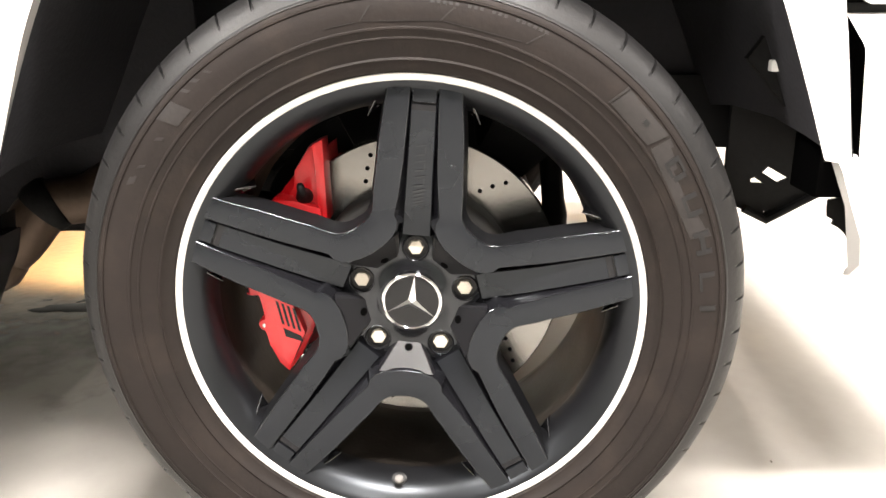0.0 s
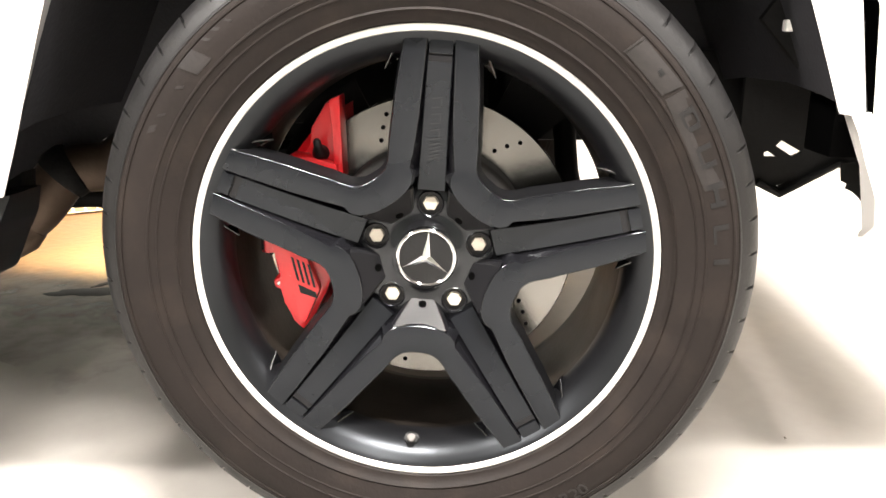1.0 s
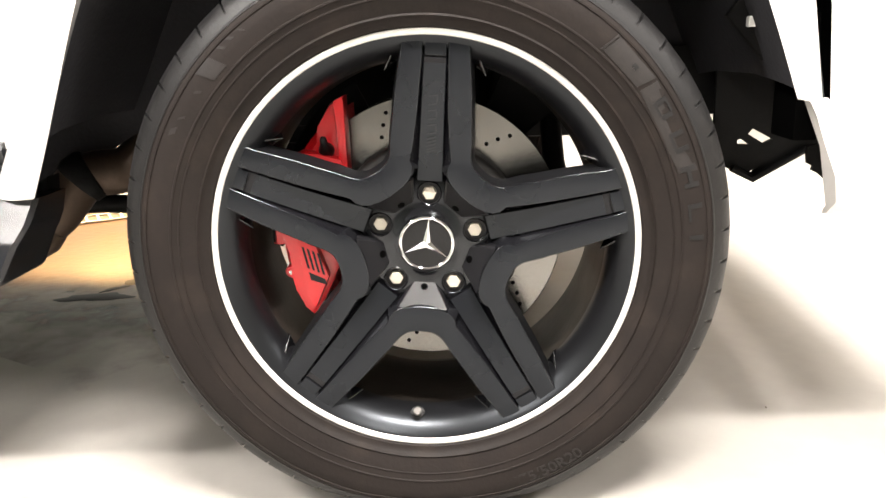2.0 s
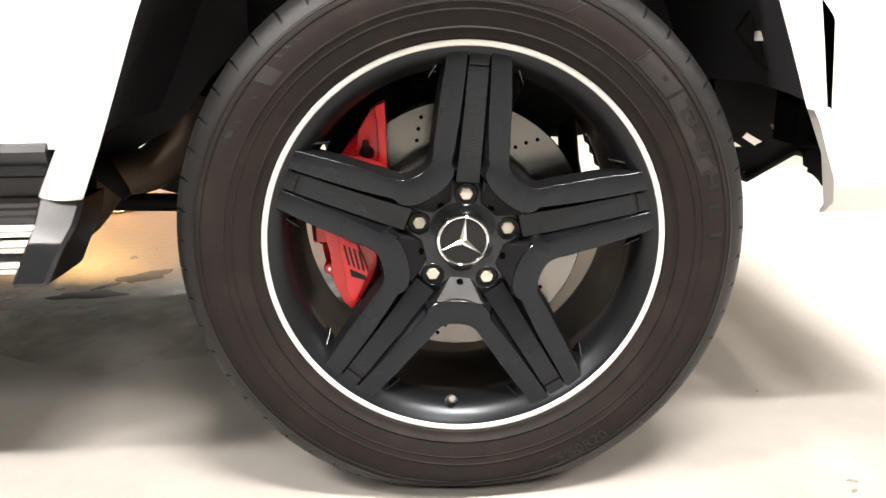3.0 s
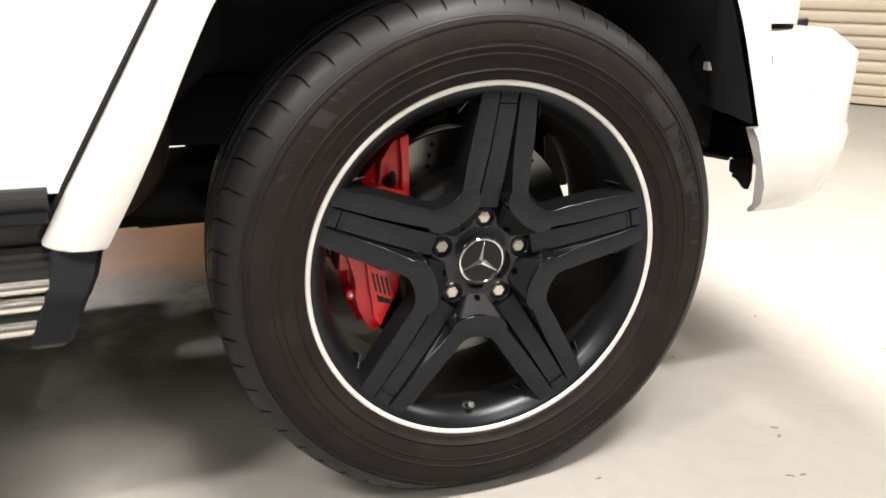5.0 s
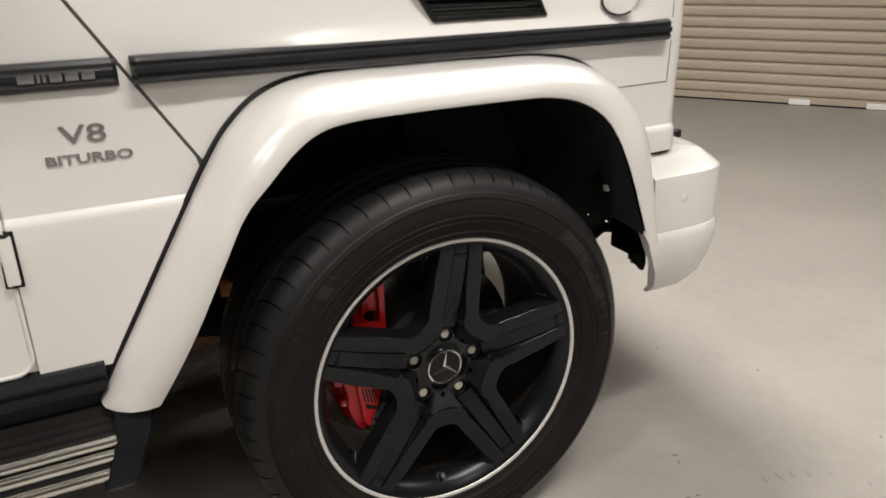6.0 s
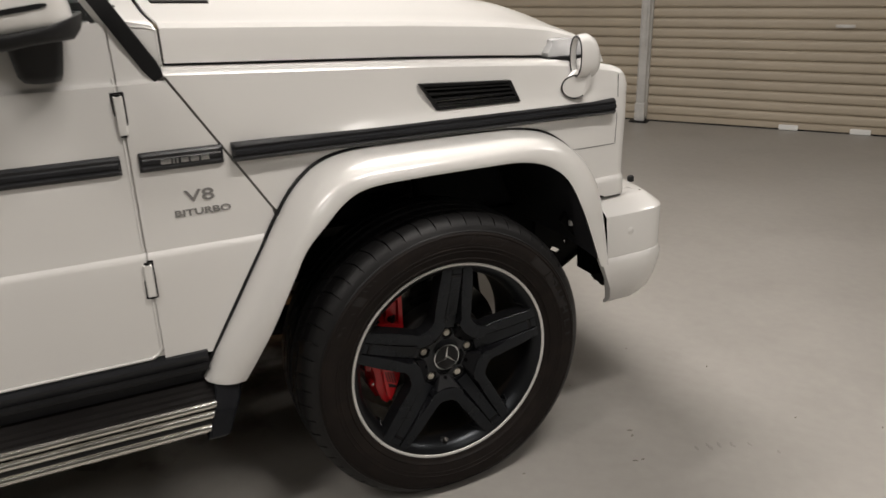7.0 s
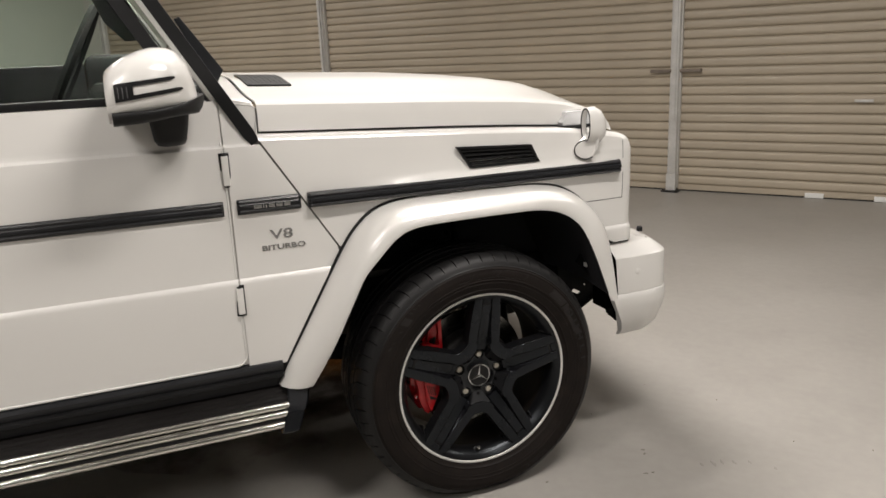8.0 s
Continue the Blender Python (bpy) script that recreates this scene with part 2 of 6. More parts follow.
def smooth_line(points, steps=6):
    """A Catmull-Rom curve through points."""
    p = [Vector(q) for q in points]
    p = [2 * p[0] - p[1], *p, 2 * p[-1] - p[-2]]
    out = []
    for i in range(1, len(p) - 2):
        for k in range(steps):
            t = k / steps
            a, b, c, d = p[i - 1], p[i], p[i + 1], p[i + 2]
            out.append(0.5 * (2 * b + (c - a) * t + (2 * a - 5 * b + 4 * c - d) * t * t + (3 * b - a - 3 * c + d) * t ** 3))
    out.append(p[-2])
    return out


def lerp(pairs, x):
    """Straight interpolation in a short table."""
    if x <= pairs[0][0]:
        return pairs[0][1]
    for (a, b), (c, d) in zip(pairs, pairs[1:]):
        if x <= c:
            return b + (d - b) * (x - a) / (c - a)
    return pairs[-1][1]


def lettering(text, height, depth, fat=0.0):
    """A bmesh of raised letters in the xy plane, from x = 0, with z up; returns it and its width."""
    cu = bpy.data.curves.new("letters", "FONT")
    cu.body, cu.size, cu.extrude, cu.offset = text, height / 0.72, depth / 2, fat
    cu.resolution_u = 3
    ob = bpy.data.objects.new("letters", cu)
    scene.collection.objects.link(ob)
    me = bpy.data.meshes.new_from_object(ob.evaluated_get(bpy.context.evaluated_depsgraph_get()))
    bpy.data.objects.remove(ob)
    bm = bmesh.new()
    bm.from_mesh(me)
    bpy.data.meshes.remove(me)
    x0, x1 = min(v.co.x for v in bm.verts), max(v.co.x for v in bm.verts)
    for v in bm.verts:
        v.co.x -= x0
    return bm, x1 - x0


def thick(ob, t, smooth=30):
    """Sheet metal of real thickness, with clean cut edges."""
    me = ob.data
    bm = bmesh.new()
    bm.from_mesh(me)
    bm.normal_update()
    outer, inner, made = {}, {}, bmesh.new()
    for v in bm.verts:
        outer[v] = made.verts.new(v.co + v.normal * t / 2)
        inner[v] = made.verts.new(v.co - v.normal * t / 2)
    for f in bm.faces:
        made.faces.new([outer[v] for v in f.verts])
        made.faces.new([inner[v] for v in reversed(f.verts)])
    for e in bm.edges:
        if e.is_boundary:
            p, q = e.verts
            made.faces.new((outer[p], outer[q], inner[q], inner[p]))
    bmesh.ops.recalc_face_normals(made, faces=made.faces)
    made.to_mesh(me)
    bm.free(), made.free()
    me.shade_smooth()
    me.set_sharp_from_angle(angle=radians(smooth))
    return ob


# ---- the garage ----
FOOT = Vector((3.62, 3.68, 0))           # foot of the shutter wall at one guide post
ALONG = Vector((math.cos(radians(-54)), math.sin(radians(-54)), 0))
INTO = Vector((-ALONG.y, ALONG.x, 0)) * -1  # from the wall into the room
ROOM = Matrix((( ALONG.x, INTO.x, 0, FOOT.x), (ALONG.y, INTO.y, 0, FOOT.y), (0, 0, 1, 0), (0, 0, 0, 1)))
S0, S1, N1, HIGH = -8.0, 8.0, 13.0, 3.3


def room_block(name, lo, hi, mat, label, category, bevel=0.0):
    ob = part(name, block(lo, hi, bevel), mat, None, "", 0)
    ob.matrix_basis = ROOM
    return tagged(ob, label, category, kind="structure")


def build_room():
    room_block("floor", (S0 - 0.3, -0.3, -0.2), (S1 + 0.3, N1 + 0.3, 0.0), FLOOR, "pale sealed concrete garage floor with faint stains", "floor")
    room_block("ceiling", (S0, 0, HIGH), (S1, N1, HIGH + 0.2), PLASTER, "plain pale painted garage ceiling", "ceiling")
    room_block("wall_shutters", (S0, -0.3, 2.9), (S1, -0.02, HIGH), WALLPAINT, "pale lintel above the roller shutters", "wall")
    room_block("wall_back", (S0, N1, 0), (S1, N1 + 0.2, HIGH), WALLPAINT, "plain pale green painted garage wall", "wall")
    room_block("wall_side", (S0 - 0.2, -0.3, 0), (S0, N1 + 0.2, HIGH), WALLPAINT, "plain pale green painted garage wall", "wall")
    room_block("wall_end", (S1, -0.3, 0), (S1 + 0.2, N1 + 0.2, HIGH), WALLPAINT, "plain pale green painted garage wall", "wall")


PITCH = 0.0795


def slat_mesh(length):
    """One roll-formed slat: a shallow bowed face with a hooked joint above and below."""
    prof = [(-0.014, 0.000), (-0.010, 0.0035), (-0.003, 0.0075), (0.0030, 0.0120), (0.0056, 0.021), (0.0064, 0.038), (0.0060, 0.054), (0.0046, 0.0645),
            (0.0015, 0.0705), (-0.006, 0.0755), (-0.014, 0.0780)]
    bm = sheet([[(x, a, b) for a, b in prof] for x in (0.0, length)])
    back = [(x, -0.016, b) for x in (0.0, length) for b in (0.0, 0.0785)]
    vs = [bm.verts.new(p) for p in back]
    bm.faces.new((vs[0], vs[1], vs[3], vs[2]))
    bmesh.ops.recalc_face_normals(bm, faces=bm.faces)
    me = bpy.data.meshes.new("slat")
    bm.to_mesh(me)
    bm.free()
    me.materials.append(SHUTTER)
    me.shade_smooth()
    me.set_sharp_from_angle(angle=radians(50))
    return me


def build_shutter(s, length, mesh):
    root = empty("roller_shutter", ROOM @ pose(s, 0, 0))
    tagged(root, "closed cream steel roller shutter with narrow bowed slats", "roller shutter", "garage shutters")
    for k in range(36):
        ob = new("slat", mesh)
        ob.parent = root
        ob.location = (0, 0, 0.058 + k * PITCH)
    part("bottom_bar", block((0, -0.02, 0.012), (length, 0.012, 0.06), 0.004), SHUTTER, root)
    part("rubber_seal", block((0, -0.012, 0.0), (length, 0.004, 0.012), 0.002), BLACK, root, "black rubber floor seal")
    for x in (1.136, 1.645) if s > -1 else (1.2, 2.6):
        part("lock_plate", block((x - 0.071, 0.013, 0.004), (x + 0.071, 0.028, 0.046), 0.006), PALE, root, "white plastic lock plate")
    part("handle", block((1.37, 0.006, 0.792), (1.50, 0.03, 0.814), 0.006), GALV, root, "small steel pull handle")
    return root


def build_post(s):
    root = empty("guide_post", ROOM @ pose(s, 0, 0))
    tagged(root, "galvanised steel shutter guide post with a foot bracket", "guide post", "garage guide posts")
    part("channel", slab([(-0.048, -0.03), (0.048, -0.03), (0.048, 0.04), (0.040, 0.04), (0.030, 0.07), (-0.030, 0.07), (-0.040, 0.04), (-0.048, 0.04)], 0.03, 2.9, 0.002, "xy"), GALV, root)
    part("cover_strip", block((-0.016, 0.072, 0.62), (0.016, 0.086, 2.88), 0.003), GALV, root)
    part("foot_bracket", block((-0.042, 0.05, 0.012), (0.042, 0.092, 0.16), 0.005), GALV, root)
    part("foot_plate", block((-0.075, -0.02, 0.001), (0.075, 0.13, 0.012), 0.002), BLACK, root, "dark foot plate")
    part("cross_arm", block((-0.225, 0.02, 1.052), (0.218, 0.05, 1.080), 0.003), RUSTY, root, "brown weathered cross arm")
    for z in (0.05, 0.12):
        part("bolt", rod([(0, 0.09, z), (0, 0.102, z)], 0.012, 6), GALV, root)
    return root


def build_ceiling_lamp(x, y, share=1.0, turn=0):
    root = empty("ceiling_lamp", pose(x, y, HIGH, 0, 0, turn))
    tagged(root, "twin tube fluorescent batten on the ceiling", "ceiling lamp", "ceiling lamps")
    part("housing", block((-0.63, -0.09, -0.07), (0.63, 0.09, 0.0), 0.01), PALE, root)
    for y in (-0.05, 0.05):
        part("tube", rod([(-0.6, y, -0.095), (0.6, y, -0.095)], 0.015, 10), TUBE, root, "glowing fluorescent tube")
    la = bpy.data.lights.new("batten_light", "AREA")
    la.shape, la.size, la.size_y, la.energy, la.color = "RECTANGLE", 1.2, 0.16, LAMP_POWER * share, LAMP_COLOUR
    ob = new("batten_light", la)
    ob.parent = root
    ob.location = (0, 0, -0.125)
    return root


# ---- wheel ----
PHASE = 4.9        # degrees by which the first spoke leans from the top
DEEP = 0.115       # tyre's middle behind the lip plane


def polar(r, deg, y):
    a = radians(deg)
    return (r * math.sin(a), y, r * math.cos(a))


def tyre_profile():
    side = [(0.262, 0.016), (0.2685, 0.002), (0.272, -0.003), (0.277, -0.0045), (0.281, -0.008), (0.2835, -0.0115), (0.286, -0.0100), (0.292, -0.0125),
            (0.300, -0.0155), (0.3035, -0.0165), (0.3042, -0.0178), (0.3056, -0.0178), (0.3064, -0.0170), (0.3130, -0.0188), (0.3138, -0.0202), (0.3156, -0.0202),
            (0.3166, -0.0192), (0.328, -0.0200), (0.338, -0.0190), (0.3445, -0.0170), (0.3452, -0.0182), (0.3475, -0.0178), (0.3485, -0.0160), (0.3520, -0.0136), (0.3530, -0.0142), (0.3550, -0.0130), (0.3560, -0.0110)]
    tread = [(0.3605, -0.0086), (0.3655, -0.0056), (0.3710, -0.0016), (0.3765, 0.0045), (0.3812, 0.0115), (0.3846, 0.0205), (0.3868, 0.0320), (0.3878, 0.0440), (0.3882, 0.0555), (0.3790, 0.0565), (0.3790, 0.0635), (0.3885, 0.0645),
             (0.3895, 0.080), (0.3900, 0.0915), (0.3815, 0.0925), (0.3815, 0.1015), (0.3903, 0.1025), (0.3908, 0.115)]
    front = side + tread
    return front + [(r, 2 * DEEP - y) for r, y in front[::-1][1:]], len(side)


GROUND = -0.374                    # the floor, seen from the hub
SLIT = (0.0, 0.016, 0.066, 0.086, 0.16, 0.30, 0.44, 0.58, 0.72, 0.86)   # steps within one block; the second and third bound a slit


def build_tyre(wheel):
    prof, h = tyre_profile()
    blocks = 58
    rng = random.Random(4)
    rows = []
    for b in range(blocks):
        jitter = rng.uniform(-0.06, 0.06)
        for q, f in enumerate(SLIT):
            a = 2 * math.pi * (b + f + jitter * (1 - abs(2 * f - 1))) / blocks
            row = []
            for j, (r, y) in enumerate(prof):
                inner = min(j, len(prof) - 1 - j)
                ang = a
                if inner >= h:
                    # shoulder slits start on the rounded edge and sweep backwards over the tread
                    over = max(0.0, (0.115 - abs(y - DEEP)) / 0.115)
                    ang = a - 0.16 * over * over * (1 if y < DEEP else -1)
                    groove = inner in (h + 9, h + 10, h + 14, h + 15)
                    if q in (1, 2) and not groove:
                        r -= lerp([(h + 1, 0.0), (h + 2, 0.0020), (h + 4, 0.0055), (h + 7, 0.0070)], inner)
                    elif q in (0, 3) and not groove:
                        r += 0.0003 if inner > h + 1 else 0.0
                x, z = r * math.sin(ang), r * math.cos(ang)
                under = max(0.0, (-z - 0.24) / 0.134)
                if under and r < 0.375:
                    # the loaded foot bulges out a little
                    swell = 0.010 * min(1.0, under) ** 2 * max(0.0, 1 - abs(x) / 0.20) * max(0.0, 1 - abs(r - 0.335) / 0.045)
                    y += -swell if y < DEEP else swell
                if z < -0.330:
                    z = -0.330 + (z + 0.330) * (1 - 0.27 * max(0.0, 1 - (x / 0.17) ** 2))
                row.append((x, y, max(z, GROUND)))
            rows.append(row)
    bm = sheet(rows, True, True)
    for f in bm.faces:
        c = f.calc_center_median()
        f.material_index = 1 if math.hypot(c.x, c.z) > 0.3535 and c.z > -0.36 or math.hypot(c.x, c.z) > 0.372 else 0
    return part("tyre", bm, (RUBBER, TREAD), wheel, "worn dark rubber tyre with brownish dusty sidewall", 35)


def ring_text(text, radius, mid_deg, height, depth, y, flip=False, fat=0.0):
    """Raised letters that run round the sidewall."""
    bm, w = lettering(text, height, depth, fat)
    for v in bm.verts:
        t = (v.co.x - w / 2) / radius
        rr = radius + (v.co.y - height / 2) * (-1 if flip else 1)
        a = radians(mid_deg) + t * (-1 if flip else 1)
        v.co = Vector((rr * math.sin(a), y - v.co.z + sidewall(rr), rr * math.cos(a)))
    return bm


def sidewall(r):
    return lerp([(0.281, -0.008), (0.292, -0.0125), (0.30, -0.0155), (0.315, -0.0190), (0.328, -0.0200), (0.338, -0.0190), (0.345, -0.0170), (0.357, -0.0095), (0.366, 0.0)], r)


def ring_bar(r0, r1, a0, a1, depth, slant=0.0, n=6):
    """A raised bar on the sidewall between two radii and two angles."""
    rows = []
    for i in range(n + 1):
        rr = r0 + (r1 - r0) * i / n
        sl = slant * i / n
        base, top = sidewall(rr), sidewall(rr) - depth
        rows.append([polar(rr, a0 + sl, base + 0.001), polar(rr, a0 + sl, top), polar(rr, a1 + sl, top), polar(rr, a1 + sl, base + 0.001)])
    bm = sheet(rows, False, True)
    for r in (0, -1):
        bm.verts.ensure_lookup_table()
        k = 0 if r == 0 else n * 4
        bm.faces.new([bm.verts[k + q] for q in range(4)])
    return bm


def build_sidewall_marks(wheel):
    # smooth panel, then a roughened band that carries the maker's mark as plain dark bars
    part("raised_panel", ring_bar(0.3195, 0.3430, 41.8, 52.3, 0.0008, 0.9), RAISED, wheel, "smooth raised tyre panel")
    part("panel_edge", ring_bar(0.3190, 0.3440, 41.2, 41.6, 0.0011, 0.9), RAISED, wheel)
    part("panel_mark", ring_bar(0.3295, 0.3350, 48.2, 49.4, 0.0012), TREAD, wheel, "small dark moulded mark")
    part("raised_panel", ring_bar(0.3200, 0.3425, 53.3, 73.0, 0.0004, 0.5, 12), RAISED, wheel, "roughened band on the tyre")
    for a0, a1, r0, r1 in ((57.0, 58.0, 0.323, 0.340), (60.2, 61.2, 0.325, 0.338), (58.0, 60.2, 0.337, 0.340), (58.0, 60.2, 0.323, 0.326), (64.4, 65.4, 0.323, 0.340), (67.8, 68.8, 0.323, 0.340), (65.4, 67.8, 0.323, 0.326),
                           (72.0, 73.0, 0.323, 0.340), (75.6, 76.6, 0.323, 0.340), (73.0, 75.6, 0.329, 0.334), (80.2, 81.2, 0.323, 0.340), (81.2, 84.0, 0.323, 0.326), (87.0, 88.0, 0.323, 0.340)):
        part("dark_bar", ring_bar(r0, r1, a0, a1, 0.0008), TREAD, wheel, "", 20)
    # worn remains of a second mark
    part("raised_panel", ring_bar(0.3220, 0.3440, 312.6, 316.8, 0.0007, -1.6), RAISED, wheel, "scuffed raised panel")
    for a, w, r0, r1 in ((318.6, 0.7, 0.336, 0.3435), (321.0, 0.9, 0.338, 0.3435), (324.0, 0.5, 0.336, 0.342), (308.6, 0.7, 0.326, 0.333), (302.2, 0.6, 0.328, 0.335), (298.4, 1.6, 0.331, 0.338)):
        part("worn_bar", ring_bar(r0, r1, a, a + w, 0.0004, -1.0), RAISED, wheel, "", 20)
    # moulded outline and a line of tiny writing, as bars
    for a0, a1, r0, r1 in ((346.0, 352.0, 0.3235, 0.3243), (353.2, 6.4 + 360, 0.3235, 0.3243), (367.6, 382.0, 0.3235, 0.3243)):
        part("moulded_line", ring_bar(r0, r1, a0, a1, 0.0006), RAISED, wheel, "", 20)
    for a in (352.4, 366.8, 382.6):
        part("moulded_line", ring_bar(0.3235, 0.3385, a, a + 0.35, 0.0006, 2.2), RAISED, wheel, "", 20)
    for i in range(20):
        if i not in (5, 9, 13):
            part("tiny_bar", ring_bar(0.3400, 0.3432, 5 + i * 1.05, 5.6 + i * 1.05, 0.0005), RAISED, wheel, "", 20)
    part("size_lettering", ring_text("275/50R20", 0.335, 153, 0.017, 0.0022, 0.0, True, 0.0002), RAISED, wheel, "raised tyre size lettering")


def build_rim(wheel):
    # barrel with a curved gloss lip; the bright machined edge is a piece of its own
    face = [(0.2628, 0.0008), (0.2600, 0.0022), (0.2560, 0.0050), (0.2510, 0.0092), (0.2460, 0.0145), (0.2415, 0.0210), (0.2380, 0.0290), (0.2355, 0.0390), (0.2345, 0.0520), (0.2342, 0.0680), (0.2342, 0.085), (0.2338, 0.098),
            (0.2332, 0.110), (0.2335, 0.16), (0.2375, 0.20), (0.2450, 0.225), (0.262, 0.232)]
    back = [(0.268, 0.225), (0.252, 0.215), (0.245, 0.19), (0.241, 0.16), (0.241, 0.11), (0.244, 0.07), (0.252, 0.03), (0.264, 0.012)]
    bm = lathe(face + back, 144)
    for f in bm.faces:
        c = f.calc_center_median()
        f.material_index = 1 if c.y > 0.060 and math.hypot(c.x, c.z) < 0.2395 else 0
    rim = part("rim", bm, (BARREL, DUSTY), wheel, "gloss black alloy rim barrel, dusty inside", 50)
    lip = [(0.2615, 0.0030), (0.2622, 0.0004), (0.2632, -0.0010), (0.2675, -0.0022), (0.2692, -0.0016), (0.2700, 0.0005), (0.2700, 0.004), (0.264, 0.010)]
    part("rim_edge", lathe(lip, 160), MACHINED, wheel, "bright machined edge ring", 50)
    return rim


def face_depth(r):
    return lerp([(0.085, 0.0150), (0.12, 0.0155), (0.16, 0.0125), (0.21, 0.0075), (0.245, 0.0052), (0.256, 0.0060)], r)


def strip_depth(u):
    return lerp([(0.05, 0.0440), (0.072, 0.0420), (0.10, 0.0340), (0.15, 0.0215), (0.20, 0.0130), (0.235, 0.0085), (0.26, 0.0080)], u)


def groove_half(u):
    """Half the width between the raised faces along a spoke."""
    return lerp([(0.09, 0.0268), (0.111, 0.0252), (0.13, 0.0228), (0.17, 0.0190), (0.22, 0.0165), (0.257, 0.0150)], u)


def strip_half(u):
    return lerp([(0.08, 0.0165), (0.11, 0.0156), (0.17, 0.0143), (0.25, 0.0132)], u)


def boomerang():
    """One raised face: two half spokes joined by a band round the gap between them. Bisector along +z."""
    c36, s36 = math.cos(radians(36)), math.sin(radians(36))

    def from_axis(u, t):
        # u along the spoke, t from its axis towards the bisector
        return (u * s36 - t * c36, u * c36 + t * s36)
    inner, outer = [], []
    for u in (0.2545, 0.2500, 0.2400, 0.2200, 0.1950, 0.1700, 0.1500):
        inner.append(from_axis(u, groove_half(u)))
        outer.append(from_axis(u, lerp([(0.13, 0.0505), (0.20, 0.0465), (0.245, 0.0415), (0.257, 0.0412)], u)))
    # rounded corner of the gap
    bend = [(0.0058 + 0.030 * math.sin(radians(q)), 0.145 - 0.030 * math.cos(radians(q))) for q in (54, 40.5, 27, 13.5, 0)]
    outer += [from_axis(0.140, 0.0505), from_axis(0.131, 0.0505)] + bend + [(0.0020, 0.1149)]
    inner += [from_axis(0.136, groove_half(0.136)), from_axis(0.122, groove_half(0.122)), from_axis(0.111, groove_half(0.111)), (0.0434, 0.0960), (0.0376, 0.0888), (0.0290, 0.0838), (0.0170, 0.0808), (0.0055, 0.0797)]
    left_i = [(-a, b) for a, b in inner]
    left_o = [(-a, b) for a, b in outer]
    return left_i + inner[::-1], left_o + outer[::-1]


def build_spoke_face(wheel, k):
    inner, outer = boomerang()
    rows = []
    n = len(inner)
    for i, ((ai, bi), (ao, bo)) in enumerate(zip(inner, outer)):
        p, q = Vector((ai, bi)), Vector((ao, bo))
        d = (q - p).normalized()
        ri, ro = p.length, q.length
        mid = max(0.0, 1 - abs(i - (n - 1) / 2) / 5.0)      # 1 at the band between the spokes
        yi, yo = face_depth(ri), face_depth(ro)
        deep = strip_depth(min(0.26, ri))
        foot = p - d * (max(0.001, groove_half(ri) - strip_half(ri) - 0.0006) if mid < 0.3 else 0.006)
        floor_y = lerp([(0.0, deep + 0.006), (0.3, 0.040)], mid)
        row = [(foot.x, floor_y, foot.y)]
        for t in (90, 60, 30, 4):
            s = 0.0010 * (1 - math.sin(radians(t)))
            row.append((p.x + d.x * s, yi + 0.0010 * (1 - math.cos(radians(t))), p.y + d.y * s))
        for t in (4, 24, 42, 60, 80):
            s = 0.0017 * (math.sin(radians(t)) - 1)
            row.append((q.x + d.x * s, yo + 0.0017 * (1 - math.cos(radians(t))), q.y + d.y * s))
        row += [(q.x + d.x * 0.0015, yo + 0.016, q.y + d.y * 0.0015), (q.x + d.x * 0.0045, yo + 0.034, q.y + d.y * 0.0045), (q.x - d.x * 0.004, yo + 0.048, q.y - d.y * 0.004), (p.x, yi + 0.050, p.y)]
        rows.append(row)
    bm = sheet(rows, False, True)
    bm.verts.ensure_lookup_table()
    m = len(rows[0])
    for j, f in enumerate(bm.faces):
        f.material_index = 1 if j % m in (0, 1, 2, 3, 5, 6, 7, 8) else 2 if j % m > 8 else 0     # glossy chamfers, dull walls
    bm.faces.new([bm.verts[j] for j in range(m)])
    bm.faces.new([bm.verts[(n - 1) * m + j] for j in range(m)])
    turn = Matrix.Rotation(radians(PHASE + 36 + 72 * k), 4, "Y")
    bmesh.ops.transform(bm, matrix=turn, verts=bm.verts)
    face = part("spoke_face", bm, (SATIN, HUBGLOSS, WALL), wheel, "satin black alloy spoke face", 28)
    for s in (1, -1):
        # web that flares from the spoke's wall into the rim
        def at(u, t, y):
            c, w = math.cos(radians(36)), math.sin(radians(36))
            return (s * (u * w - t * c), y, u * c + t * w)
        a, b, c, d = at(0.217, 0.0625, 0.036), at(0.2555, 0.0445, 0.011), at(0.2330, 0.0430, 0.050), at(0.2290, 0.0660, 0.066)
        web = bmesh.new()
        v = [web.verts.new(p) for p in (a, b, c, d)]
        for q in ((0, 1, 2), (0, 3, 1), (1, 3, 2), (0, 2, 3)):
            web.faces.new([v[x] for x in q])
        rod([a, b], [0.0008, 0.0034], 10, web)
        bmesh.ops.transform(web, matrix=turn, verts=web.verts)
        part("rim_web", web, GLOSS, wheel, "", 30)
    return face


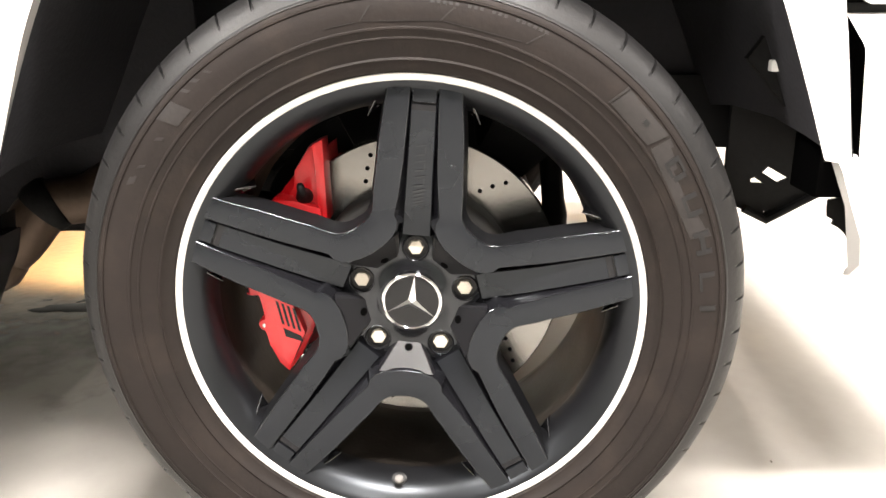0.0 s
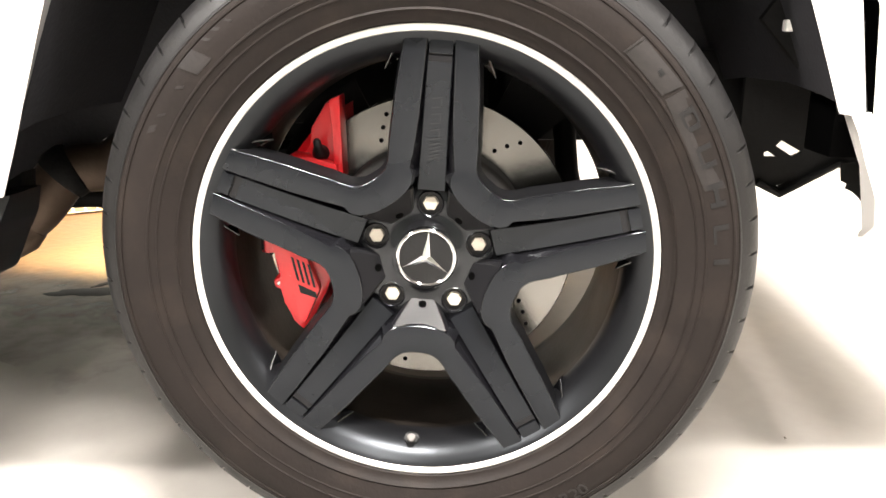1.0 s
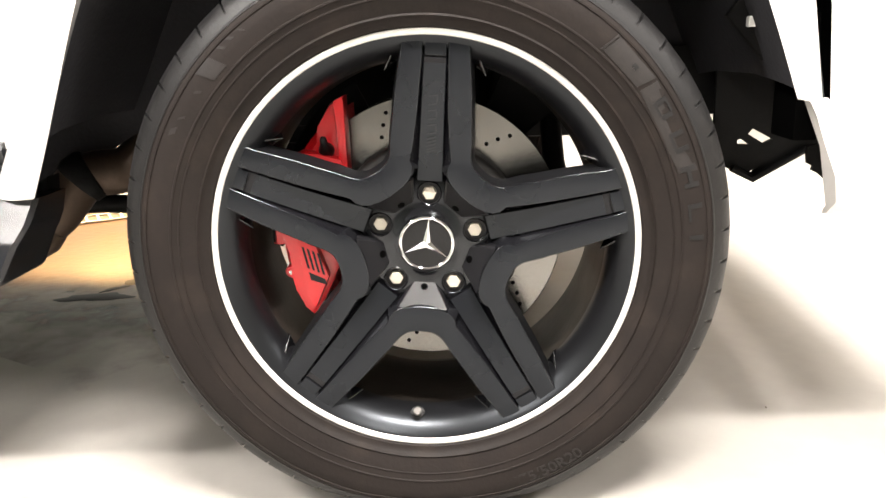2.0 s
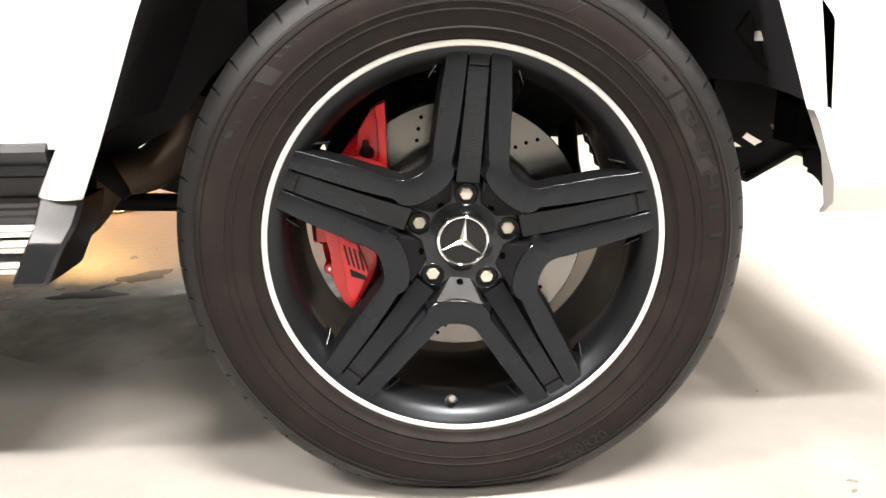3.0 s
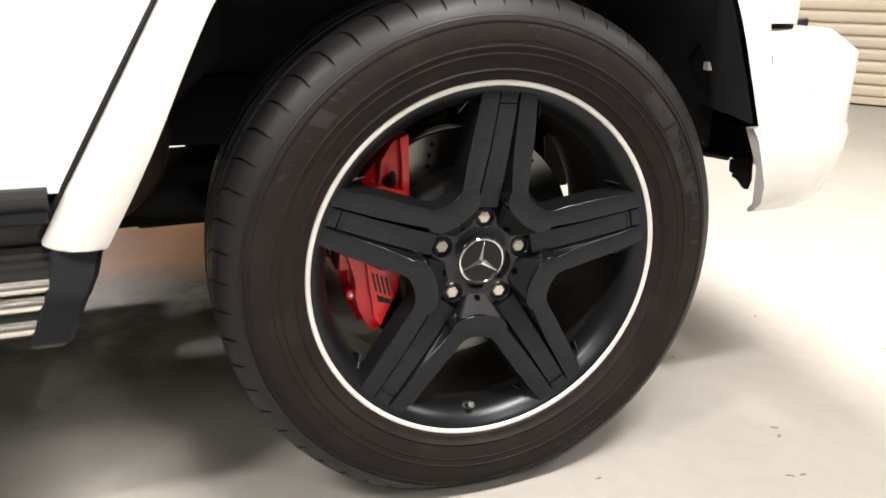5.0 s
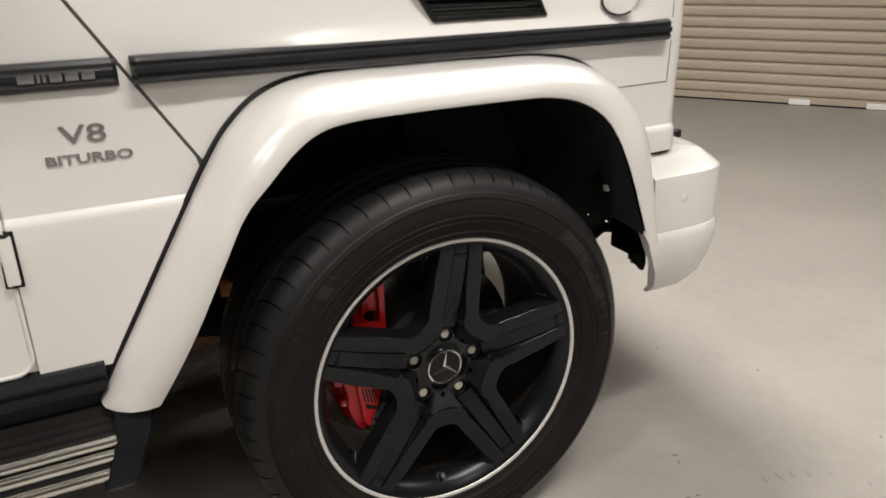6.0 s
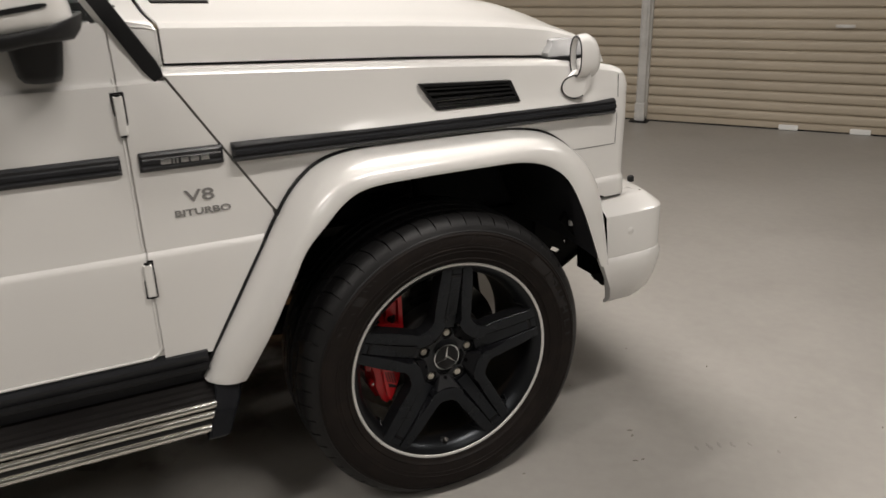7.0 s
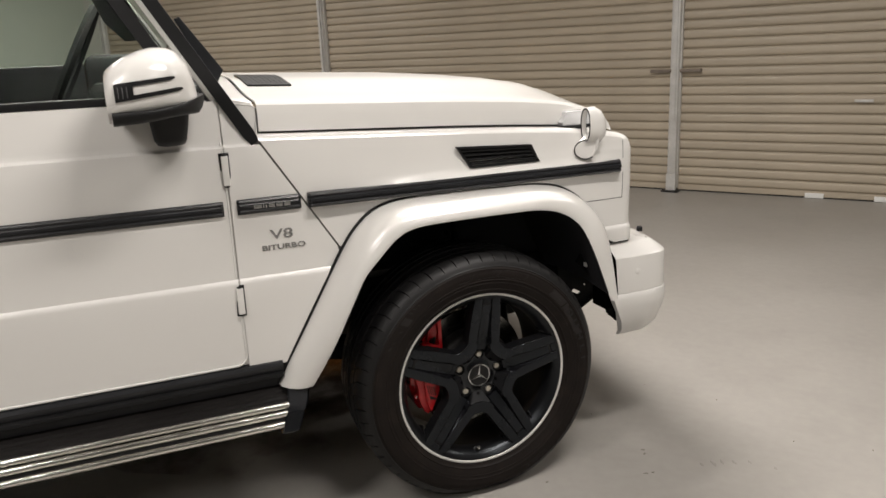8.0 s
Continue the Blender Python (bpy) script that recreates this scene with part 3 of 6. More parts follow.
def build_spoke_strip(wheel, k, marked):
    rows = []
    for u in (0.0825, 0.086, 0.09, 0.097, 0.105, 0.13, 0.16, 0.19, 0.215, 0.2300, 0.2365, 0.2374, 0.2380, 0.2530):
        end = u > 0.2370
        w = strip_half(u)
        g = groove_half(u) + 0.0012
        y = strip_depth(u) + (0.0022 if end else 0.0)
        rows.append([(-g, y + 0.010, u), (-w - 0.0016, y + 0.006, u), (-w - 0.0008, y + 0.0012, u), (-w + 0.0006, y, u), (w - 0.0006, y, u), (w + 0.0008, y + 0.0012, u), (w + 0.0016, y + 0.006, u), (g, y + 0.010, u),
                     (0.018, y + 0.030, u), (-0.018, y + 0.030, u)])
    bm = sheet(rows, False, True)
    bm.verts.ensure_lookup_table()
    m = len(rows[0])
    for j, f in enumerate(bm.faces):
        f.material_index = 0 if j % m == 3 and j // m < 9 else 1
    bm.faces.new([bm.verts[j] for j in range(m)]).material_index = 1
    bm.faces.new([bm.verts[(len(rows) - 1) * m + j] for j in range(m)]).material_index = 1
    turn = Matrix.Rotation(radians(PHASE + 72 * k), 4, "Y")
    bmesh.ops.transform(bm, matrix=turn, verts=bm.verts)
    strip = part("spoke_groove", bm, (SATIN, GROOVE), wheel, "", 28)
    # raised tab that closes the strip at the rim
    tab = block((-0.0128, 0.0074, 0.2390), (0.0128, 0.018, 0.2548), 0.0020)
    bmesh.ops.transform(tab, matrix=turn, verts=tab.verts)
    part("strip_tab", tab, SATIN, wheel, "", 40)
    if marked:
        # cast maker's mark, drawn as plain slanted bars along the strip
        bars = [(u, u + 0.0022, -0.0058, 0.0058, 0.0040) for u in (0.1225, 0.1270, 0.1315, 0.1360)] + [(0.1195, 0.1212, -0.0058, 0.0058, 0.0040)]
        for u in (0.1430, 0.1610, 0.1790):
            bars += [(u, u + 0.0018, -0.0058, 0.0058, 0.0022), (u + 0.0105, u + 0.0123, -0.0058, 0.0058, 0.0022), (u + 0.0014, u + 0.0118, 0.0040, 0.0058, 0.0)]
        for u0, u1, t0, t1, tilt in bars:
            bm = bmesh.new()
            q = [(t0, u0), (t1, u0 + tilt), (t1, u1 + tilt), (t0, u1)]
            top = [bm.verts.new((a, strip_depth(b) - 0.0007, b)) for a, b in q]
            low = [bm.verts.new((a, strip_depth(b) + 0.001, b)) for a, b in q]
            bm.faces.new(top)
            for x in range(4):
                bm.faces.new((top[x], low[x], low[(x + 1) % 4], top[(x + 1) % 4]))
            bmesh.ops.transform(bm, matrix=turn, verts=bm.verts)
            part("cast_bar", bm, HUBGLOSS, wheel, "", 20)
    return strip


def build_hub(wheel):
    """Hub face with drilled bolt seats and small holes."""
    prof = [(0.000, 0.0405), (0.036, 0.0405), (0.0385, 0.0395), (0.041, 0.0405), (0.047, 0.0435), (0.056, 0.0440), (0.070, 0.0440), (0.082, 0.0455), (0.092, 0.050), (0.098, 0.060), (0.098, 0.10), (0.0, 0.10)]
    body = lathe(prof[1:-1], 120, False)
    body.verts.ensure_lookup_table()
    m = len(prof) - 2
    body.faces.new([body.verts[i * m] for i in range(120)])
    body.faces.new([body.verts[i * m + m - 1] for i in range(119, -1, -1)])
    bmesh.ops.recalc_face_normals(body, faces=body.faces)
    cut = bmesh.new()
    for k in range(5):
        x, _, z = polar(0.065, PHASE + 72 * k, 0)
        join(cut, rod([(x, 0.02, z), (x, 0.066, z)], 0.0145, 28))
    bmesh.ops.recalc_face_normals(cut, faces=cut.faces)
    me_a, me_b = bpy.data.meshes.new("hub"), bpy.data.meshes.new("cut")
    body.to_mesh(me_a), cut.to_mesh(me_b)
    body.free(), cut.free()
    a, b = new("hub", me_a), new("cutter", me_b)
    mod = a.modifiers.new("holes", "BOOLEAN")
    mod.operation, mod.object, mod.solver = "DIFFERENCE", b, "EXACT"
    made = bpy.data.meshes.new_from_object(a.evaluated_get(bpy.context.evaluated_depsgraph_get()))
    bpy.data.objects.remove(b)
    bpy.data.objects.remove(a)
    bm = bmesh.new()
    bm.from_mesh(made)
    hub = part("hub", bm, HUBGLOSS, wheel, "gloss black hub with bolt seats", 30)
    for k in range(5):
        x, _, z = polar(0.065, PHASE + 72 * k, 0)
        ring = lathe([(0.0146, 0.0452), (0.0146, 0.0438), (0.0153, 0.0432), (0.0162, 0.0437), (0.0168, 0.0452)], 32)
        bmesh.ops.translate(ring, vec=(x, 0, z), verts=ring.verts)
        part("bolt_seat", ring, HUBGLOSS, wheel, "")
        bolt = rod([(x, 0.064, z), (x, 0.0470, z)], [0.0094, 0.0094], 6)
        join(bolt, rod([(x, 0.0470, z), (x, 0.0458, z)], [0.0094, 0.0084], 6))
        cup = lathe([(0.0096, 0.0500), (0.0142, 0.0500), (0.0143, 0.0445), (0.0144, 0.0525), (0.0096, 0.0525)], 28)
        bmesh.ops.translate(cup, vec=(x, 0, z), verts=cup.verts)
        part("bolt_cup", cup, BLACK, wheel, "black bolt recess")
        part("wheel_bolt", bolt, BOLT, wheel, "pale zinc hexagon wheel bolt", 20)
    for k in range(5):
        # polished facet between two spokes
        near, far = [(t, 0.0445, 0.0545) for t in (-0.0150, -0.0135, 0.0135, 0.0150)], [(t, 0.0160, 0.0830) for t in (-0.0338, -0.0318, 0.0318, 0.0338)]
        rows = []
        for f in (0.0, 0.5, 1.0):
            row = [tuple(p[q] + (r[q] - p[q]) * f for q in range(3)) for p, r in zip(near, far)]
            row[0] = (row[0][0] - 0.0008, row[0][1] + 0.0040, row[0][2])
            row[3] = (row[3][0] + 0.0008, row[3][1] + 0.0040, row[3][2])
            rows.append([(row[0][0], row[0][1] + 0.012, row[0][2])] + row + [(row[3][0], row[3][1] + 0.012, row[3][2])])
        bm = sheet(rows, False, True)
        bm.verts.ensure_lookup_table()
        bm.faces.new([bm.verts[q] for q in range(6)])
        bm.faces.new([bm.verts[12 + q] for q in range(6)])
        bmesh.ops.transform(bm, matrix=Matrix.Rotation(radians(PHASE + 36 + 72 * k), 4, "Y"), verts=bm.verts)
        part("hub_facet", bm, FACET, wheel, "polished black facet between the spokes", 20)
    # relief holes are black plugs; their deep shade is in the colour
    for k in range(5):
        (xa, ya, za), (xb, yb, zb) = polar(0.0621, PHASE + 36 + 72 * k, 0.0415), polar(0.05965, PHASE + 36 + 72 * k, 0.0389)
        part("relief_hole", rod([(xa, ya, za), (xb, yb, zb)], 0.0050, 18), HOLE_SHADE, wheel, "small black plug painted as a relief hole's shade")
    cap = lathe([(0.0001, 0.0370), (0.025, 0.0375), (0.0335, 0.0388), (0.0338, 0.0415), (0.0001, 0.0420)], 64)
    cap = part("centre_cap", cap, BLACK, wheel, "black centre cap with chrome ring and three bars")
    part("cap_ring", lathe([(0.0322, 0.0392), (0.0325, 0.0368), (0.0342, 0.0358), (0.0360, 0.0368), (0.0364, 0.0402)], 80), CHROME, wheel, "chrome ring")
    for k in range(3):
        # tapering ridge bars from the middle to the ring
        a = radians(PHASE + 2 + 120 * k)
        d, e = Vector((math.sin(a), 0, math.cos(a))), Vector((math.cos(a), 0, -math.sin(a)))
        bm = bmesh.new()
        root_l, root_r, tip = bm.verts.new(e * -0.0048 + d * 0.0028 + Vector((0, 0.0372, 0))), bm.verts.new(e * 0.0048 + d * 0.0028 + Vector((0, 0.0372, 0))), bm.verts.new(d * 0.0325 + Vector((0, 0.0378, 0)))
        top, back = bm.verts.new(Vector((0, 0.0342, 0))), bm.verts.new(-d * 0.0015 + Vector((0, 0.0372, 0)))
        for f in ((root_l, tip, top), (tip, root_r, top), (root_r, back, top), (back, root_l, top), (root_l, back, root_r, tip)):
            bm.faces.new(f)
        part("cap_bar", bm, CHROME, wheel, "chrome bar", 5)
    return hub


def build_valve(wheel):
    def at(r, y):
        return polar(r, PHASE + 180, y)
    part("valve_seat", rod([at(0.2450, 0.034), at(0.2385, 0.0262), at(0.2372, 0.0255)], [0.0105, 0.0100, 0.0080], 20), BLACK, wheel, "black rubber valve seat")
    part("valve", rod([at(0.2390, 0.028), at(0.2330, 0.020)], [0.0055, 0.0048], 14), BLACK, wheel, "black rubber tyre valve")
    part("valve_cap", rod([at(0.2335, 0.0205), at(0.2290, 0.0135), at(0.2285, 0.0130)], [0.0056, 0.0056, 0.0042], 12), VALVECAP, wheel, "small grey metal valve cap")


def build_brake(wheel):
    y = 0.118
    disc = part("brake_disc", lathe([(0.105, y), (0.1850, y), (0.1865, y + 0.0015), (0.1865, y + 0.034), (0.185, y + 0.036), (0.105, y + 0.036)], 128), DISC, wheel, "drilled steel brake disc with scoring", 40)
    part("disc_hat", lathe([(0.1285, y + 0.006), (0.1285, 0.080), (0.1278, 0.0755), (0.1255, 0.0715), (0.1215, 0.0685), (0.1160, 0.0665), (0.090, 0.0650), (0.04, 0.0650), (0.04, y + 0.006)], 96), HAT, wheel, "cast grey disc bell", 40)
    # drilled holes as black studs, with the shade of their depth painted
    me = None
    for k in range(12):
        for q, r in enumerate((0.143, 0.157, 0.171)):
            x, _, z = polar(r, k * 30.0 + q * 3.4 + 5.2, 0)
            if me is None:
                first = part("drilled_hole", rod([(0, y - 0.0006, 0), (0, y + 0.004, 0)], 0.0029, 10), HOLE_SHADE, wheel)
                me = first.data
                first.location = (x, 0, z)
            else:
                h = new("drilled_hole", me)
                h.parent = wheel
                h.location = (x, 0, z)
    return disc


def arc_block(r0, r1, a0, a1, y0, y1, n=14, bevel=0.006):
    rows = []
    for i in range(n + 1):
        a = a0 + (a1 - a0) * i / n
        rows.append([polar(r0, a, y0 + bevel), polar(r0 + bevel, a, y0), polar(r1 - bevel, a, y0), polar(r1, a, y0 + bevel), polar(r1, a, y1), polar(r0, a, y1)])
    bm = sheet(rows, False, True)
    bm.verts.ensure_lookup_table()
    bm.faces.new([bm.verts[j] for j in range(6)])
    bm.faces.new([bm.verts[n * 6 + j] for j in range(6)])
    return bm


def build_caliper(wheel):
    # core that straddles the disc
    bm = arc_block(0.136, 0.203, 240, 338, 0.096, 0.185, 24, 0.010)
    bmesh.ops.recalc_face_normals(bm, faces=bm.faces)
    bmesh.ops.bisect_plane(bm, geom=bm.verts[:] + bm.edges[:] + bm.faces[:], plane_co=(-0.1015, 0, 0), plane_no=(1, 0, 0.02), clear_outer=True)
    bmesh.ops.holes_fill(bm, edges=[e for e in bm.edges if e.is_boundary])
    cal = part("brake_caliper", bm, RED, wheel, "glossy red multi-piston brake caliper", 40)
    # lower half: rounded casting with a flat printed panel
    low = [(-0.160, -0.107), (-0.172, -0.093), (-0.183, -0.069), (-0.188, -0.048), (-0.187, -0.026), (-0.193, 0.000), (-0.200, 0.022), (-0.196, 0.060), (-0.150, 0.066), (-0.124, 0.030), (-0.119, -0.020), (-0.121, -0.038), (-0.127, -0.054), (-0.142, -0.082)]
    part("lower_casting", slab(low, 0.063, 0.112, 0.009), RED, wheel, "", 50)
    panel_line = [(-0.174, 0.012), (-0.147, -0.004), (-0.133, -0.046), (-0.154, -0.092), (-0.163, -0.076), (-0.169, -0.030)]
    part("caliper_panel", slab(panel_line, 0.0490, 0.070, 0.004), RED, wheel, "flat panel with dark printed bars", 50)
    for k in range(4):
        x, z = -0.1670 + 0.0066 * k, -0.003 - 0.0030 * k
        bar = slab([(x, z), (x + 0.0034, z - 0.0016), (x + 0.0094, z - 0.0316), (x + 0.0060, z - 0.0300)], 0.0484, 0.0500)
        part("printed_bar", bar, BLACK, wheel, "", 0)
    part("printed_bar", slab([(-0.1600, -0.0385), (-0.1385, -0.0490), (-0.1365, -0.0570), (-0.1575, -0.0500)], 0.0484, 0.0500), BLACK, wheel, "", 0)
    part("caliper_lug", rod([(-0.190, 0.104, -0.047), (-0.190, 0.080, -0.047), (-0.190, 0.0775, -0.047)], [0.0095, 0.0090, 0.0070], 16), RED, wheel)
    part("caliper_pin", rod([(-0.190, 0.079, -0.047), (-0.190, 0.0755, -0.047)], 0.0030, 8), BADGE, wheel, "bright pin end")
    part("pad_carrier", slab([(-0.212, -0.004), (-0.199, -0.012), (-0.194, 0.000), (-0.200, 0.024), (-0.214, 0.028)], 0.080, 0.110, 0.003), UNDER, wheel, "black pad carrier")
    # upper half: bright edge rib, ledge, and a sunken pocket with the bleed nipple
    part("caliper_rib", slab([(-0.1015, 0.088), (-0.1135, 0.088), (-0.1135, 0.150), (-0.1165, 0.184), (-0.1025, 0.190)], 0.071, 0.110, 0.004), RED, wheel, "", 50)
    part("caliper_ledge", slab([(-0.172, 0.085), (-0.108, 0.080), (-0.108, 0.108), (-0.140, 0.117), (-0.168, 0.119)], 0.067, 0.110, 0.006), RED, wheel, "", 50)
    part("caliper_cheek", slab([(-0.146, 0.110), (-0.112, 0.105), (-0.112, 0.182), (-0.122, 0.180), (-0.141, 0.150)], 0.083, 0.110, 0.004), RED, wheel, "", 50)
    part("bleed_nipple", rod([(-0.130, 0.088, 0.119), (-0.130, 0.0795, 0.1195), (-0.130, 0.072, 0.122), (-0.130, 0.066, 0.129), (-0.130, 0.061, 0.136), (-0.130, 0.060, 0.139)], [0.0105, 0.0105, 0.0085, 0.0052, 0.0046, 0.0030], 14), BLACK, wheel, "black rubber bleed nipple cap")
    part("caliper_bridge", arc_block(0.150, 0.212, 268, 276, 0.078, 0.19, 4, 0.006), RED, wheel)
    part("dust_shield", arc_block(0.10, 0.2265, 297, 333, 0.188, 0.193, 8, 0.001), UNDER, wheel, "black dust shield")
    part("dust_shield", arc_block(0.10, 0.200, 284, 297, 0.188, 0.193, 8, 0.001), UNDER, wheel)
    part("dust_shield", arc_block(0.10, 0.240, 28, 50, 0.200, 0.205, 8, 0.001), UNDER, wheel)
    part("link_rod", rod([(0.191, 0.245, 0.02), (0.191, 0.245, 0.055), (0.189, 0.246, 0.07), (0.186, 0.247, 0.10), (0.180, 0.25, 0.17), (0.170, 0.26, 0.24)], [0.018, 0.018, 0.0165, 0.016, 0.016, 0.016], 12), UNDER, wheel, "black stabiliser link")
    part("brake_pad", arc_block(0.132, 0.186, 262, 292, 0.100, 0.117, 8, 0.002), UNDER, wheel, "dark brake pad")
    return cal


def build_wheel(car, spot, full=True):
    wheel = empty("wheel", spot, car)
    tyre = build_tyre(wheel)
    if full:
        build_sidewall_marks(wheel)
    build_rim(wheel)
    for k in range(5):
        build_spoke_face(wheel, k)
        build_spoke_strip(wheel, k, k == 0)
    build_hub(wheel)
    build_valve(wheel)
    build_brake(wheel)
    build_caliper(wheel)
    return wheel


# ---- the car ----
SIDE = 0.104                       # outer skin of the near flank
MIDDLE = 0.955                     # the car's centre line
HUB = 0.386
BACK = -3.55                       # tail of the body


def flank(z):
    """Depth of the flank at a height: a ledge at the lower crease, a leaning shoulder above."""
    return lerp([(0.50, 0.103), (0.757, 0.101), (0.764, 0.102), (0.774, 0.109), (0.80, 0.110), (0.93, 0.106), (1.00, 0.106), (1.085, 0.110), (1.115, 0.1135), (1.1235, 0.1150), (1.1262, 0.1188), (1.129, 0.1225), (1.133, 0.1245), (1.16, 0.129), (1.243, 0.143), (1.30, 0.150)], z)


FLARE_OUT = [(-0.588, 0.457), (-0.54, 0.54), (-0.49, 0.625), (-0.42, 0.745), (-0.376, 0.818), (-0.335, 0.874), (-0.28, 0.918), (-0.20, 0.941), (-0.05, 0.944), (0.12, 0.943), (0.235, 0.939), (0.33, 0.916), (0.41, 0.858), (0.453, 0.79), (0.468, 0.70), (0.486, 0.556)]
FLARE_OUT_Y = [0.110, 0.106, 0.104, 0.104, 0.104, 0.104, 0.104, 0.104, 0.104, 0.104, 0.104, 0.104, 0.104, 0.092, 0.060, 0.036]
FLARE_IN = [(-0.506, 0.458, 0.032), (-0.468, 0.527, 0.012), (-0.432, 0.598, -0.006), (-0.384, 0.700, -0.022), (-0.350, 0.762, -0.022), (-0.310, 0.808, -0.027), (-0.255, 0.860, -0.028), (-0.198, 0.883, -0.029), (-0.09, 0.889, -0.030), (0.09, 0.889, -0.025), (0.19, 0.884, -0.016), (0.27, 0.862, -0.006), (0.330, 0.818, -0.004), (0.370, 0.745, -0.009), (0.411, 0.650, -0.004), (0.446, 0.560, 0.000)]


def arch_height(x):
    """Lower edge of the fender skin over the wheel, under the flare."""
    return lerp([(p[0], p[1] - 0.012) for p in FLARE_OUT], x)


def seam_x(z):
    """The slanting joint between fender and scuttle side."""
    return lerp([(0.816, -0.377), (1.139, -0.577)], z)


def seam_z(x):
    return lerp([(-0.577, 1.139), (-0.377, 0.816)], x)


def fender_top(x):
    return lerp([(-0.60, 1.152), (-0.30, 1.137), (0.0, 1.122), (0.20, 1.110), (0.37, 1.097), (0.50, 1.0775), (0.545, 1.069), (0.567, 1.061), (0.583, 1.051), (0.594, 1.036), (0.600, 1.015)], x)


HEIGHTS = [0.46, 0.53, 0.60, 0.68, 0.72, 0.757, 0.7605, 0.764, 0.769, 0.774, 0.78, 0.80, 0.83, 0.86, 0.89, 0.93, 0.96, 0.985, 0.996, 1.006, 1.02, 1.05, 1.085, 1.10, 1.115, 1.1235, 1.1262, 1.129, 1.133, 1.145, 1.16, 1.19, 1.243, 1.26, 1.30]


def trim_grid(rows, inside):
    """The part of a grid of points where inside(point) is positive, cut cleanly along its edge."""
    bm = bmesh.new()
    made = {}

    def vert(p):
        key = (round(p.x, 5), round(p.y, 5), round(p.z, 5))
        if key not in made:
            made[key] = bm.verts.new(p)
        return made[key]

    def crossing(p, q):
        for _ in range(18):
            m = (p + q) / 2
            if inside(m) > 0:
                p = m
            else:
                q = m
        return p
    for r, s in zip(rows, rows[1:]):
        for k in range(len(r) - 1):
            quad = [Vector(r[k]), Vector(s[k]), Vector(s[k + 1]), Vector(r[k + 1])]
            out = []
            for n in range(4):
                p, q = quad[n], quad[(n + 1) % 4]
                a, c = inside(p) > 0, inside(q) > 0
                if a:
                    out.append(p)
                if a != c:
                    out.append(crossing(p, q) if a else crossing(q, p))
            vs = []
            for p in out:
                v = vert(p)
                if v not in vs:
                    vs.append(v)
            if len(vs) > 2:
                bm.faces.new(vs)
    bmesh.ops.remove_doubles(bm, verts=bm.verts, dist=0.0003)
    return bm


def panel(name, xs, low, high, parent, label="", extra=0.0, round_at=None, ledge=None, skin=flank, follow=False):
    """A pressed body panel that follows the flank."""
    rows = []
    for x in xs:
        turn = 0.0
        if round_at and x > round_at[0] - round_at[1]:
            d = min(round_at[1], x - round_at[0] + round_at[1])
            turn = round_at[1] - math.sqrt(max(0, round_at[1] ** 2 - d * d))
        if follow:
            # upper rows run parallel to the top edge
            row = []
            for z in [h for h in HEIGHTS if h < 1.01] + [1.013, 1.02, 1.03, 1.04, 1.05, 1.06, 1.08, 1.10, 1.12]:
                up = z if z <= 1.02 else 1.02 + (z - 1.02) / 0.10 * (high(x) - 1.02)
                row.append((x, skin(z) + turn + (ledge(x, z) if ledge else 0), up))
            rows.append(row)
        else:
            rows.append([(x, skin(z) + extra + turn + (ledge(x, z) if ledge else 0), z) for z in HEIGHTS])
    bm = trim_grid(rows, lambda p: p.z - low(p.x) if follow else min(p.z - low(p.x), high(p.x) - p.z))
    ob = part(name, bm, WHITE, parent, label, 25)
    return thick(ob, 0.004)


def steps(a, b, n):
    return [a + (b - a) * i / n for i in range(n + 1)]


